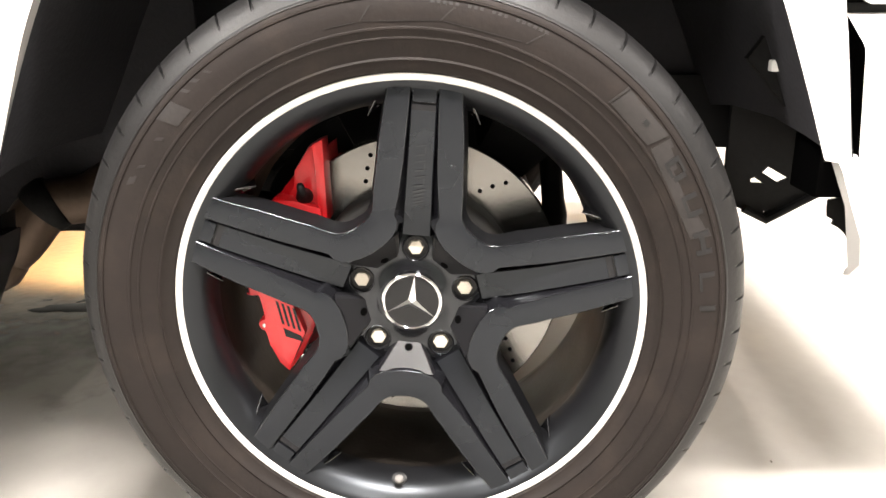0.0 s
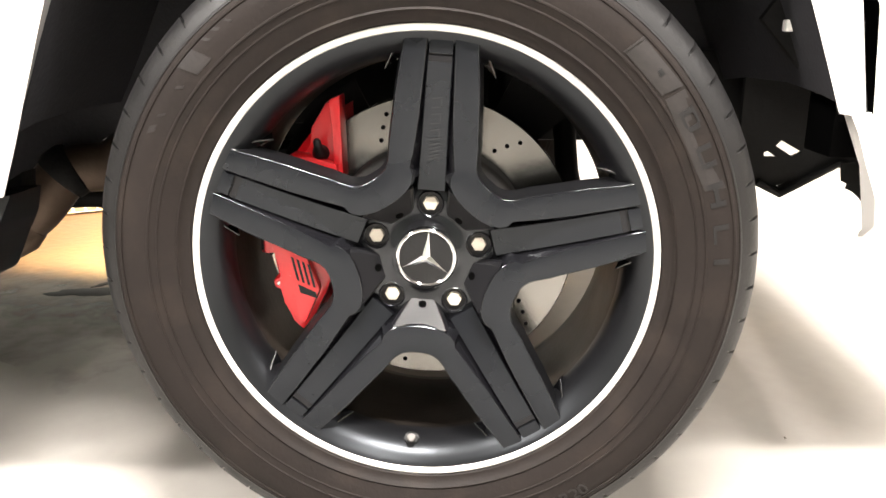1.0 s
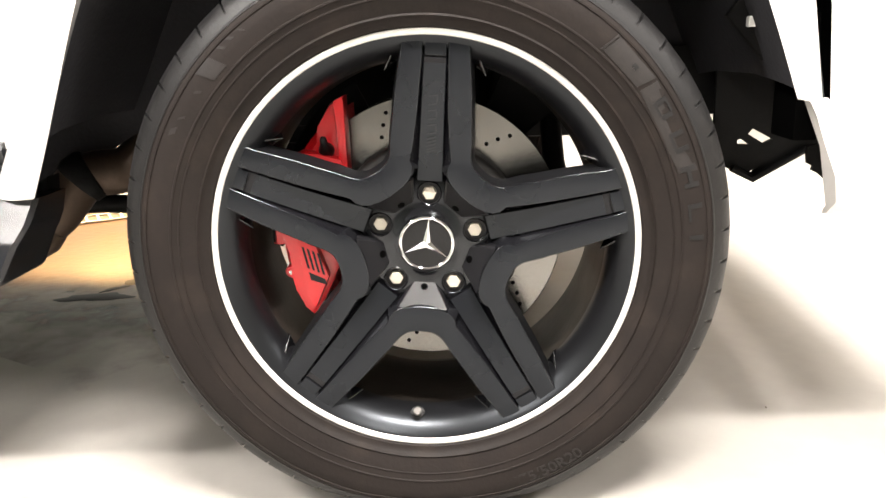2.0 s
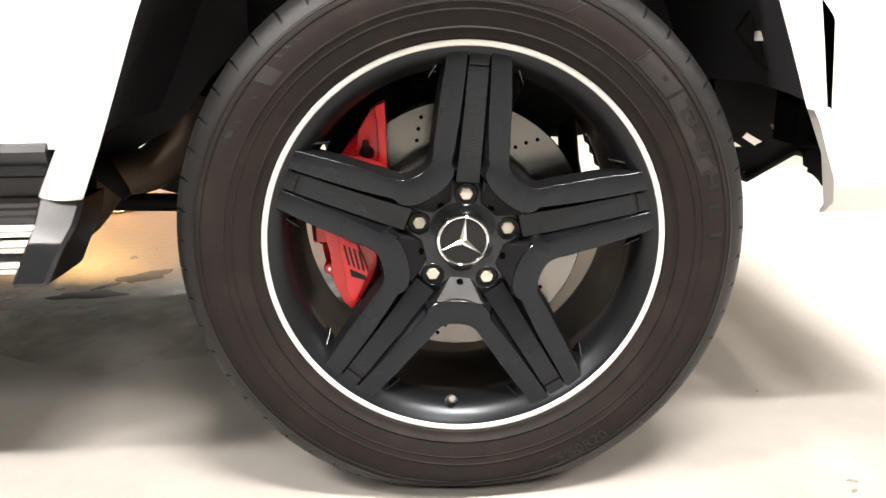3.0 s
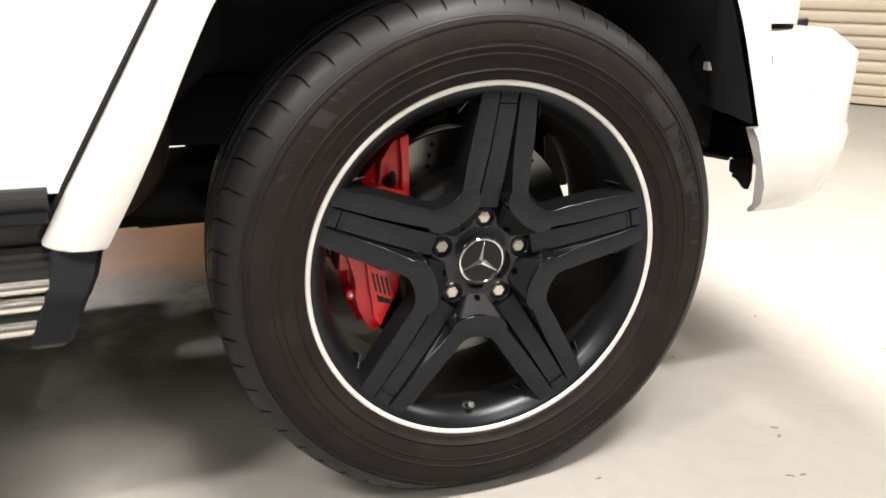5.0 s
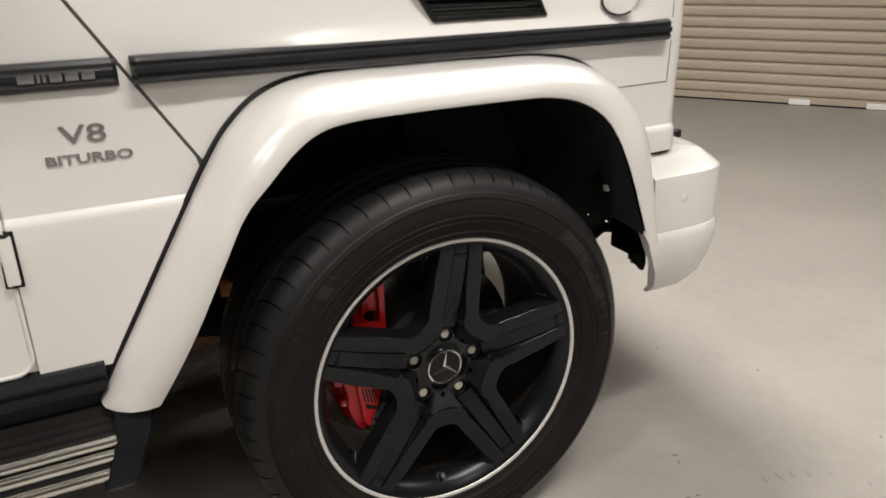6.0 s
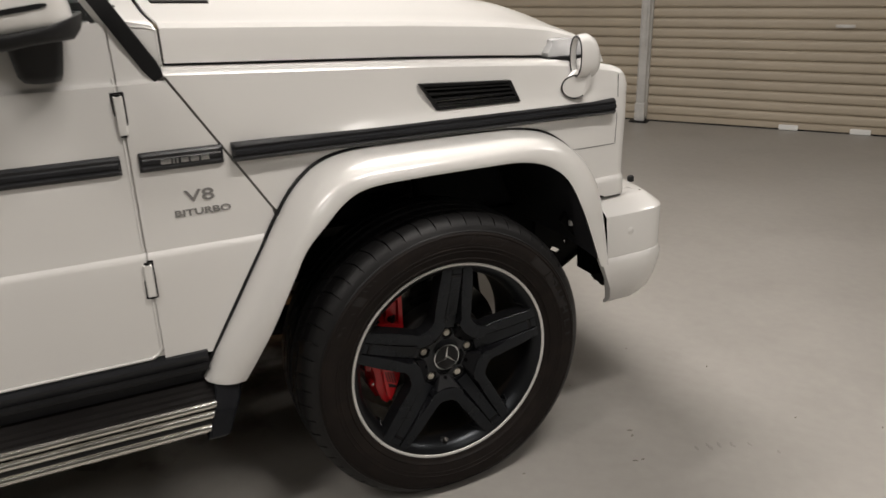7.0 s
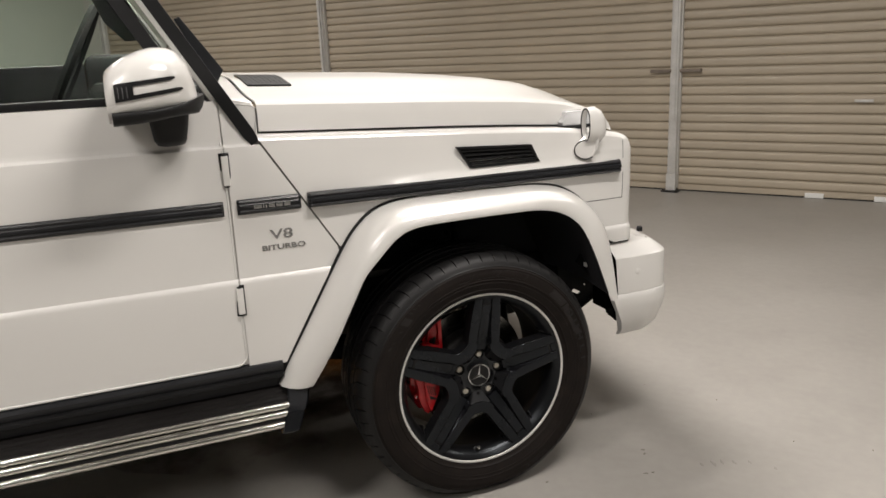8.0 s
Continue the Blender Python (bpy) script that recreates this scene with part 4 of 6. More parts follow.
def build_fender(car):
    skin = lambda z: lerp([(1.0, flank(1.0)), (1.02, 0.1062), (1.12, 0.1115)], z) if z > 1.0 else flank(z)
    xs = steps(-0.575, -0.38, 16) + steps(-0.36, 0.53, 40) + [0.545, 0.552, 0.560, 0.567, 0.575, 0.583, 0.589, 0.594, 0.598, 0.600]
    low = lambda x: max(arch_height(x) if x < 0.47 else 0.720, seam_z(x) + 0.006 if x < -0.377 else 0)
    low2 = lambda x: lerp([(0.44, arch_height(0.44)), (0.47, 0.745), (0.52, 0.720)], x) if x > 0.44 else low(x)
    f = panel("front_fender", xs, low2, lambda x: fender_top(x) - 0.014, car, "white front fender", 0.0, (0.600, 0.040), lambda x, z: -0.0155 * lerp([(-0.40, 0), (-0.15, 1), (0.46, 1), (0.555, 0)], x) * lerp([(0.94, 0.30), (0.985, 1), (0.996, 0.62), (1.006, 0.36), (1.013, 0.24), (1.02, 0.15), (1.04, 0.04), (1.06, 0)], z), skin, True)
    # rolled top edge and flat upper surface
    rows = []
    for x in xs:
        z = fender_top(x)
        turn = 0.0
        if x > 0.56:
            turn = 0.040 - math.sqrt(max(0, 0.040 ** 2 - (x - 0.56) ** 2))
        y0 = skin(1.12) + turn
        rows.append([(x, y0, z - 0.0145), (x, y0 + 0.004, z - 0.007), (x, y0 + 0.011, z - 0.002), (x, y0 + 0.022, z), (x, 0.30 + turn * 0.3, z + 0.002), (x, 0.42, z - 0.02)])
    thick(part("fender_top", sheet(rows), WHITE, car, "", 30), 0.003)
    # rounded nose of the fender
    bm = bmesh.new()
    join(bm, block((0.55, 0.148, 0.718), (0.604, 2 * MIDDLE - 0.148, 1.040), 0.022, None, 4))
    part("nose_panel", bm, WHITE, car)
    part("nose_slot", block((0.50, 0.118, 0.690), (0.59, 2 * MIDDLE - 0.118, 0.722), 0.004), BLACK, car, "dark slot above the bumper")
    g = part("radiator_grille", block((0.603, 0.62, 0.74), (0.63, 1.29, 1.06), 0.012), BLACK, car, "black radiator grille")
    # shut lines in the skin
    swell = lambda x, z: 0.0155 * lerp([(0.46, 1), (0.555, 0)], x) * lerp([(0.94, 0.30), (0.985, 1), (0.996, 0.62), (1.006, 0.36), (1.02, 0.15), (1.06, 0)], z)
    line = lambda x, z: (x, flank(z) - swell(x, z) - 0.0022, z)
    part("shut_line", rod([line(0.552, z) for z in (0.866, 0.90, 0.93, 0.947)], 0.0010, 6), GREY, car, "fine shut line")
    part("shut_line", rod([line(0.552, z) for z in (0.990, 1.006, 1.02, 1.035, 1.048)], 0.0010, 6), GREY, car, "fine shut line")
    part("shut_line", rod([line(x, 0.864) for x in (0.400, 0.43, 0.46, 0.49, 0.52, 0.552)], 0.0010, 6), GREY, car, "fine shut line")


def build_scuttle_side(car):
    xs = steps(-0.6625, -0.380, 30)
    low = lambda x: max(0.517, lerp([(p[0], p[1] - 0.008) for p in FLARE_OUT], x) if x > -0.555 else 0.517)
    high = lambda x: seam_z(x) - 0.004 if x > -0.575 else 1.140 + (-0.575 - x) * 1.70
    panel("scuttle_side", xs, low, lambda x: max(low(x), high(x)), car, "white panel with badge between door and fender")


def build_door(car):
    low = lambda x: 0.528 if x < -0.6945 else 0.556 - math.sqrt(max(0.0, 0.028 ** 2 - (x + 0.6945) ** 2))
    xs = steps(-1.72, -0.72, 20) + [-0.71, -0.70, -0.6945, -0.690, -0.686, -0.682, -0.678, -0.6745, -0.6715, -0.669, -0.6675, -0.6666]
    door = panel("front_door", xs, low, lambda x: 1.243, car, "white front door with a black window seal", -0.001)
    # pressed lip round the lower edge
    pts = [(x, flank(0.54) - 0.003, low(x) + 0.004) for x in xs] + [(-0.6675, flank(z) - 0.003, z) for z in (0.56, 0.60, 0.70, 0.757)]
    part("door_lip", rod(pts, 0.0034, 8), WHITE, door)
    pts = [(-0.6695, flank(z) - 0.002, z) for z in (0.78, 0.86, 0.95, 1.02, 1.085, 1.115, 1.128, 1.138)]
    part("door_lip", rod(pts, 0.003, 8), WHITE, door)
    jamb = sheet([[(x, flank(z) + 0.0050, z) for z in HEIGHTS if 0.5 < z < 1.25] for x in (-0.676, -0.654)])
    thick(part("door_jamb", jamb, WHITE, car), 0.003)
    gap = sheet([[(seam_x(z) + dx, flank(min(z, 1.12)) + 0.0034, z) for dx in (-0.014, 0.014)] for z in (0.80, 0.90, 1.0, 1.085, 1.12, 1.14)])
    thick(part("seam_seal", gap, SEAM, car, "dark seal behind the panel joint"), 0.002)
    # belt, window seal, pane
    part("window_belt", block((-1.72, 0.1405, 1.232), (-0.69, 0.19, 1.2455), 0.004), WHITE, door)
    part("window_seal", block((-1.72, 0.150, 1.246), (-0.70, 0.185, 1.266), 0.006), BLACK, door, "black rubber window seal")
    out = [(-1.70, 1.26), (-0.70, 1.26), (-0.985, 1.82), (-1.70, 1.82)]
    pane = sheet([[(a, 0.176 + (b - 1.25) * 0.13, b) for a, b in (out[0], out[1])], [(a, 0.176 + (b - 1.25) * 0.13, b) for a, b in (out[3], out[2])]])
    post = [[(x - 0.028, y, z), (x + 0.010, y, z), (x + 0.010, y + 0.03, z), (x - 0.028, y + 0.03, z)] for x, y, z in ((-0.716, 0.152, 1.246), (-0.836, 0.176, 1.45), (-1.066, 0.220, 1.86))]
    part("window_post", sheet(post, False, True), BLACK, door, "black window frame post", 20)
    p = part("window_pane", pane, TINT, door, "green tinted window glass")
    thick(p, 0.004)
    p.visible_shadow = False
    for z0, z1 in ((0.679, 0.754), (1.028, 1.107)):
        y = flank((z0 + z1) / 2)
        part("hinge_plate", block((-0.6795, y - 0.0030, z0 - 0.006), (-0.6535, y + 0.004, z1 + 0.006), 0.002), BLACK, door, "dark gap round the hinge")
        hinge = part("hinge", block((-0.6755, y - 0.0125, z0), (-0.6575, y + 0.002, z1), 0.0045, None, 3), WHITE, door, "white exposed door hinge")
        for z in (z0 - 0.003, z1 - 0.001):
            part("hinge_pin", rod([(-0.6665, y - 0.006, z), (-0.6665, y - 0.006, z + 0.004)], 0.0068, 14), BLACK, hinge, "dark hinge pin end")
    return door


def strip_piece(name, x0, x1, car, z0=0.947, z1=0.990, label="black ribbed side rub strip", out=0.0):
    prof = [(0.0, z0), (-0.010, z0 + 0.003), (-0.0135, z0 + 0.010), (-0.0115, z0 + 0.0135), (-0.0115, z0 + 0.016), (-0.0140, z0 + 0.019), (-0.0140, z1 - 0.017), (-0.0115, z1 - 0.014), (-0.0115, z1 - 0.011), (-0.0125, z1 - 0.008), (-0.009, z1 - 0.003), (0.0, z1)]
    bm = bmesh.new()
    rows = [[(x, flank(0.97) + 0.001 + a * s * (1 + out / 0.014), b) for a, b in prof] for x, s in ((x0, 0.6), (x0 + 0.006, 1.0), (x1 - 0.006, 1.0), (x1, 0.6))]
    bm = sheet(rows, False, True)
    bm.verts.ensure_lookup_table()
    m = len(prof)
    bm.faces.new([bm.verts[j] for j in range(m)])
    bm.faces.new([bm.verts[3 * m + j] for j in range(m)])
    return part(name, bm, TRIM, car, label, 30)


def build_trim(car):
    strip_piece("rub_strip", -0.462, 0.537, car, out=0.014)
    s = strip_piece("rub_strip", -0.648, -0.480, car)
    y = flank(0.97) - 0.0135
    for x0, x1 in ((-0.607, -0.586), (-0.583, -0.579), (-0.576, -0.572), (-0.567, -0.552), (-0.548, -0.531), (-0.527, -0.510)):
        part("badge_bar", block((x0, y - 0.0012, 0.9625), (x1, y + 0.002, 0.9735), 0.0005), BADGE, s, "small bright badge bar")
    strip_piece("rub_strip", -1.72, -0.682, car)
    # raised engine badge
    for text, x, z, h in (("V8", -0.571, 0.873, 0.0265), ("BITURBO", -0.594, 0.8435, 0.0140)):
        bm, w = lettering(text, h, 0.004, 0.0005)
        goal = 0.062 if text == "V8" else 0.117
        for v in bm.verts:
            v.co = Vector((x + v.co.x * goal / w, flank(z) - 0.002 - v.co.z, z + v.co.y))
        part("badge_lettering", bm, BADGE, car, "grey chrome raised engine badge letters", 30)


def build_vent(car):
    out = [(-0.022, 1.074), (0.221, 1.062), (0.248, 1.009), (0.020, 1.009)]
    y = flank(1.04) - 0.009
    frame_bm = bmesh.new()
    pts = [Vector((a, y - 0.004, b)) for a, b in out]
    cen = sum(pts, Vector()) / 4
    ins = [cen + (p - cen) * Vector((0.93, 1, 0.0)).x for p in pts]
    ins = [Vector((p.x, y - 0.004, cen.z + (q.z - cen.z) * 0.78)) for p, q in zip(ins, pts)]
    deep = [p + Vector((0, 0.0085, 0)) for p in ins]
    low = [p + Vector((0, 0.014, 0)) for p in pts]
    sheet([low, pts, ins, deep], False, True, frame_bm)
    v = part("side_vent", frame_bm, BLACK, car, "black louvred air vent", 20)
    bk = bmesh.new()
    bk.faces.new([bk.verts.new(p) for p in deep])
    part("vent_backing", bk, HOLE_SHADE, v)
    for k in range(4):
        f = (k + 0.5) / 4
        l0, l1 = ins[3].lerp(ins[0], f), ins[2].lerp(ins[1], f)
        bm = sheet([[(p.x, y - 0.003, p.z - 0.003), (p.x, y - 0.0045, p.z - 0.001), (p.x, y + 0.0035, p.z + 0.006), (p.x, y + 0.0035, p.z + 0.004)] for p in (l0, l1)], False, True)
        part("slat", bm, UNDER, v)


FLARE_CURVE = [(1 - math.cos(q) ** 0.80, math.sin(q) ** 0.80) for q in [radians(a) for a in (1, 4, 9, 16, 24, 33, 43, 53, 62, 70, 77, 83, 87.5)]] + [(1.0, 0.985)]


def build_flare(car):
    o = smooth_line([(p[0], p[1], y) for p, y in zip(FLARE_OUT, FLARE_OUT_Y)], 6)
    i = smooth_line(FLARE_IN, 6)
    rows = []
    n = len(o)
    for k, (a, b) in enumerate(zip(o, i)):
        d = b - a
        sect = []
        for f, g in [(0.0, -0.10)] + FLARE_CURVE + [(0.965, 0.965), (0.90, 0.88), (0.70, 0.60), (0.30, 0.20)]:
            sect.append((a.x + d.x * f, a.z + d.z * g, a.y + d.y * f))
        rows.append(sect)
    bm = sheet(rows, False, True)
    bm.verts.ensure_lookup_table()
    m = len(rows[0])
    bm.faces.new([bm.verts[j] for j in range(m)])
    bm.faces.new([bm.verts[(n - 1) * m + j] for j in range(m)])
    bmesh.ops.bevel(bm, geom=[e for e in bm.edges if len(e.link_faces) == 2 and any(len(f.verts) > 6 for f in e.link_faces)], offset=0.003, segments=2, affect="EDGES", profile=0.6)
    fl = part("wheel_arch_flare", bm, WHITE, car, "wide white wheel arch flare", 35)
    part("arch_seal", rod([(p.x - (0.0028 if q < n * 0.55 else -0.001), p.z - 0.003, p.y + 0.0018) for q, p in enumerate(o)], 0.0045, 8), BLACK, car, "black rubber seal along the flare")
    return fl


def build_arch(car):
    """Dark liner over the wheel, open below towards the suspension."""
    i = smooth_line(FLARE_IN, 4)
    cut = [p for p in i if p.y > 0.52]
    rows = []
    for p in cut:
        q = Vector((p.x * 1.03, p.y + 0.010, 0))
        rows.append([(q.x, p.z + 0.035, q.y), (q.x, 0.08, q.y + 0.006), (q.x * 1.02, 0.20, q.y + 0.012), (q.x * 1.02, 0.36, q.y + 0.010), (q.x, 0.46, q.y)])
    thick(part("arch_liner", sheet(rows), LINER, car, "black plastic wheel arch liner", 50), 0.004)
    # inner wall of the engine bay, cut out for the axle
    wall = [(-0.62, 0.50), (-0.42, 0.50), (-0.30, 0.60), (-0.18, 0.66), (0.12, 0.66), (0.19, 0.58), (0.225, 0.50), (0.30, 0.475), (0.42, 0.52), (0.47, 0.60), (0.43, 0.76), (0.36, 0.88), (0.26, 0.92), (-0.20, 0.92), (-0.34, 0.84), (-0.62, 0.62)]
    part("inner_wing", slab(wall, 0.46, 0.475), LINER, car, "black inner wing panel", 0)
    part("rear_liner", slab([(-0.70, 0.40), (-0.57, 0.466), (-0.48, 0.512), (-0.44, 0.545), (-0.40, 0.60), (-0.33, 0.66), (-0.33, 0.88), (-0.64, 0.66)], 0.335, 0.345), LINER, car, "black rear arch liner", 0)
    part("splash_cap", block((0.424, 0.116, 0.645), (0.441, 0.129, 0.659), 0.003), PALE, car, "small pale clip")


def build_suspension(car):
    b = part("axle_beam", rod([(0, 0.24, HUB - 0.01), (0, 0.60, HUB - 0.005), (0.02, 0.80, HUB), (0.02, 1.10, HUB), (0, 1.30, HUB - 0.005), (0, 1.67, HUB - 0.01)], [0.05, 0.045, 0.10, 0.10, 0.045, 0.05], 20), UNDER, car, "black front axle beam")
    for y, s in ((0.5, 1), (2 * MIDDLE - 0.5, -1)):
        part("frame_rail", block((BACK + 0.15, y - 0.02 * s - 0.04, 0.50), (0.56, y - 0.02 * s + 0.04, 0.62), 0.012), UNDER, car, "black ladder frame rail")
        part("radius_arm", rod([(0.12, y - 0.06 * s, HUB + 0.0), (-0.10, y - 0.06 * s, HUB - 0.02), (-0.5, y - 0.05 * s, 0.415), (-0.85, y - 0.02 * s, 0.50)], [0.045, 0.05, 0.035, 0.03], 12), UNDER, car, "black axle radius arm")
        turns = [(0.0 + 0.062 * math.cos(t * 0.55), y - 0.10 * s + 0.062 * math.sin(t * 0.55), 0.46 + 0.0042 * t) for t in range(70)]
        part("coil_spring", rod(turns, 0.0075, 8), UNDER, car, "black coil spring")
        part("damper", rod([(0.11, y - 0.12 * s, 0.40), (0.10, y - 0.09 * s, 0.62), (0.10, y - 0.09 * s, 0.63), (0.09, y - 0.06 * s, 0.86)], [0.026, 0.026, 0.012, 0.012], 14), UNDER, car, "black shock absorber")
    part("tie_rod", rod([(0.17, 0.27, 0.40), (0.17, 0.9, 0.40), (0.17, 1.64, 0.40)], 0.016, 12), UNDER, car)
    part("steering_knuckle", rod([(0, 0.16, HUB), (0, 0.26, HUB)], [0.075, 0.06], 20), UNDER, car)
    # open lattice bracket behind the bumper
    rim = [(0.47, 0.63), (0.47, 0.43), (0.500, 0.415), (0.537, 0.394), (0.622, 0.443), (0.649, 0.433), (0.70, 0.425), (0.70, 0.63)]
    gaps = [[(0.527, 0.474), (0.535, 0.483), (0.569, 0.464), (0.554, 0.457)], [(0.576, 0.496), (0.590, 0.496), (0.586, 0.480)], [(0.510, 0.464), (0.516, 0.466), (0.531, 0.456), (0.510, 0.457)],
            [(0.637, 0.472), (0.652, 0.457), (0.632, 0.463)], [(0.535, 0.411), (0.551, 0.4175), (0.538, 0.4065)], [(0.600, 0.500), (0.606, 0.503), (0.605, 0.496)]]
    bm = bmesh.new()
    for loop in [rim] + gaps:
        vs = [bm.verts.new((a, 0.375, c)) for a, c in loop]
        for n in range(len(vs)):
            bm.edges.new((vs[n], vs[(n + 1) % len(vs)]))
    bmesh.ops.triangle_fill(bm, use_beauty=True, edges=bm.edges[:])
    thick(part("bumper_bracket", bm, UNDER, car, "black lattice bumper bracket", 0), 0.010)
    part("bracket_brace", rod([(0.500, 0.36, 0.419), (0.537, 0.362, 0.399), (0.622, 0.362, 0.447), (0.70, 0.362, 0.43)], 0.0065, 8), UNDER, car)
    flap = [(0.529, 0.482), (0.529, 0.472), (0.531, 0.459), (0.539, 0.455), (0.538, 0.449), (0.548, 0.444), (0.557, 0.436), (0.563, 0.428), (0.569, 0.424), (0.575, 0.424), (0.580, 0.44), (0.575, 0.49)]
    part("rubber_flap", slab(flap, 0.150, 0.156), UNDER, car, "black ragged rubber flap", 0)
    part("splash_guard", slab([(0.40, 0.66), (0.49, 0.56), (0.53, 0.50), (0.56, 0.50), (0.60, 0.56), (0.585, 0.72), (0.47, 0.76)], 0.13, 0.142), UNDER, car, "black splash guard behind the bumper", 0)
    guard = [(0.306, 0.55), (0.305, 0.462), (0.312, 0.446), (0.320, 0.441), (0.326, 0.420), (0.336, 0.413), (0.337, 0.396), (0.346, 0.390), (0.350, 0.369), (0.361, 0.364), (0.364, 0.352), (0.380, 0.343), (0.388, 0.325), (0.398, 0.30), (0.50, 0.30), (0.52, 0.33), (0.52, 0.55)]
    part("sump_guard", slab(guard, 0.70, 0.74), UNDER, car, "black ragged sump guard", 0)
    part("exhaust_pipe", rod(smooth_line([(-0.454, 0.380, 0.568), (-0.461, 0.375, 0.520), (-0.471, 0.365, 0.490), (-0.489, 0.350, 0.469), (-0.519, 0.330, 0.448), (-0.573, 0.300, 0.440), (-0.628, 0.272, 0.378), (-0.72, 0.26, 0.345), (-1.3, 0.27, 0.36), (-2.1, 0.27, 0.38)], 6), 0.038, 18), PIPE, car, "heat tinted steel exhaust pipe")
    part("pipe_clamp", rod([(-0.560, 0.306, 0.449), (-0.564, 0.304, 0.447), (-0.579, 0.297, 0.437), (-0.583, 0.295, 0.433)], [0.040, 0.043, 0.043, 0.040], 18), UNDER, car, "dark pipe clamp")
    part("cross_member", rod([(-0.95, 0.55, 0.340), (-0.70, 0.60, 0.338), (-0.54, 0.61, 0.330), (-0.35, 0.63, 0.330)], 0.019, 10), UNDER, car, "black chassis cross bar")
    part("transfer_case", slab([(-0.519, 0.342), (-0.509, 0.392), (-0.479, 0.426), (-0.30, 0.434), (-0.30, 0.305), (-0.50, 0.302)], 0.62, 0.80, 0.006), UNDER, car, "black gearbox housing", 0)
    part("underbody", block((BACK + 0.05, 0.20, 0.53), (-0.62, 2 * MIDDLE - 0.20, 0.60), 0.01), UNDER, car, "black underbody")
    part("engine_sump", block((-0.40, 0.66, 0.44), (0.32, 1.25, 0.64), 0.03), UNDER, car)


def build_bumper(car):
    """Upper band and lower apron, swept round the corner."""
    def corner(off):
        # plan line from the wheel arch, round the corner, to the middle
        pts = [(0.510, 0.0565), (0.60, 0.0575), (0.645, 0.061), (0.686, 0.070), (0.714, 0.090), (0.731, 0.125), (0.742, 0.18), (0.758, 0.28), (0.776, 0.46), (0.786, MIDDLE)]
        line = smooth_line([(a, b, 0) for a, b in pts], 5)
        out = []
        for k, p in enumerate(line):
            t = (line[min(k + 1, len(line) - 1)] - line[max(k - 1, 0)]).normalized()
            nrm = Vector((-t.y, t.x, 0))          # towards the car
            out.append(p + nrm * off)
        return out
    full = lambda line: [(p.x, p.y) for p in line] + [(p.x, 2 * MIDDLE - p.y) for p in line[::-1][1:]]
    # upper band: underside, face, bevel, top
    sect = [(0.050, 0.5525), (0.001, 0.5525), (0.000, 0.554), (0.000, 0.668), (0.0012, 0.6735), (0.0055, 0.6785), (0.042, 0.7050), (0.049, 0.7090), (0.058, 0.7110), (0.105, 0.7125), (0.135, 0.716), (0.135, 0.690), (0.06, 0.68)]
    lines = [full(corner(o)) for o, _ in sect]
    nn = len(lines[0])
    rows = [[(lines[j][k][0] - 0.012 * max(0.0, 1 - min(k, nn - 1 - k) / 6.0) * max(0.0, min(1.0, (sect[j][1] - 0.556) / 0.14)), lines[j][k][1], sect[j][1]) for j in range(len(sect))] for k in range(nn)]
    bm = sheet(rows, False, True)
    bm.verts.ensure_lookup_table()
    m = len(sect)
    # end faces of the white bumper coloured black, as shade in the gap
    bm.faces.new([bm.verts[j] for j in range(m)]).material_index = 1
    bm.faces.new([bm.verts[(len(rows) - 1) * m + j] for j in range(m)]).material_index = 1
    bump = part("front_bumper", bm, (WHITE, HOLE_SHADE), car, "white front bumper with a parking sensor", 24)
    sect = [(0.022, 0.556), (0.004, 0.556), (-0.002, 0.5505), (-0.007, 0.535), (-0.004, 0.50), (0.006, 0.455), (0.020, 0.418), (0.034, 0.401), (0.044, 0.398), (0.046, 0.404), (0.030, 0.425), (0.018, 0.460), (0.014, 0.50)]
    lines = [full(corner(o)) for o, _ in sect]
    nn = len(lines[0])
    rows = []
    for k in range(nn):
        f = min(k, nn - 1 - k) / 22.0
        rise = 0.0 if f < 0.35 else min(1.0, (f - 0.35) / 0.9) * 0.03
        rows.append([(lines[j][k][0] + max(0, 1 - f * 2.4) * lerp([(0.398, 0.025), (0.42, 0.031), (0.44, 0.028), (0.48, 0.005), (0.55, -0.024)], sect[j][1]), lines[j][k][1], sect[j][1] + rise * (0.55 - sect[j][1]) / 0.15) for j in range(len(sect))])
    bm = sheet(rows, False, True)
    bm.verts.ensure_lookup_table()
    m = len(sect)
    bm.faces.new([bm.verts[j] for j in range(m)])
    bm.faces.new([bm.verts[(len(rows) - 1) * m + j] for j in range(m)])
    part("bumper_apron", bm, WHITE, bump, "", 30)
    part("parking_sensor", rod([(0.585, 0.064, 0.622), (0.585, 0.0578, 0.622), (0.585, 0.0568, 0.622)], [0.012, 0.012, 0.0105], 24), WHITE, bump, "white parking sensor disc")
    # added black block: the gap's shade given as colour
    part("bumper_gap", block((0.480, 0.085, 0.50), (0.530, 0.16, 0.660), 0.004), HOLE_SHADE, bump, "black block painted as gap shade behind the flare")
    part("rubber_stop", rod([(0.713, 0.228, 0.706), (0.713, 0.228, 0.720), (0.713, 0.228, 0.723)], [0.010, 0.010, 0.007], 12), BLACK, bump, "small black rubber stop")


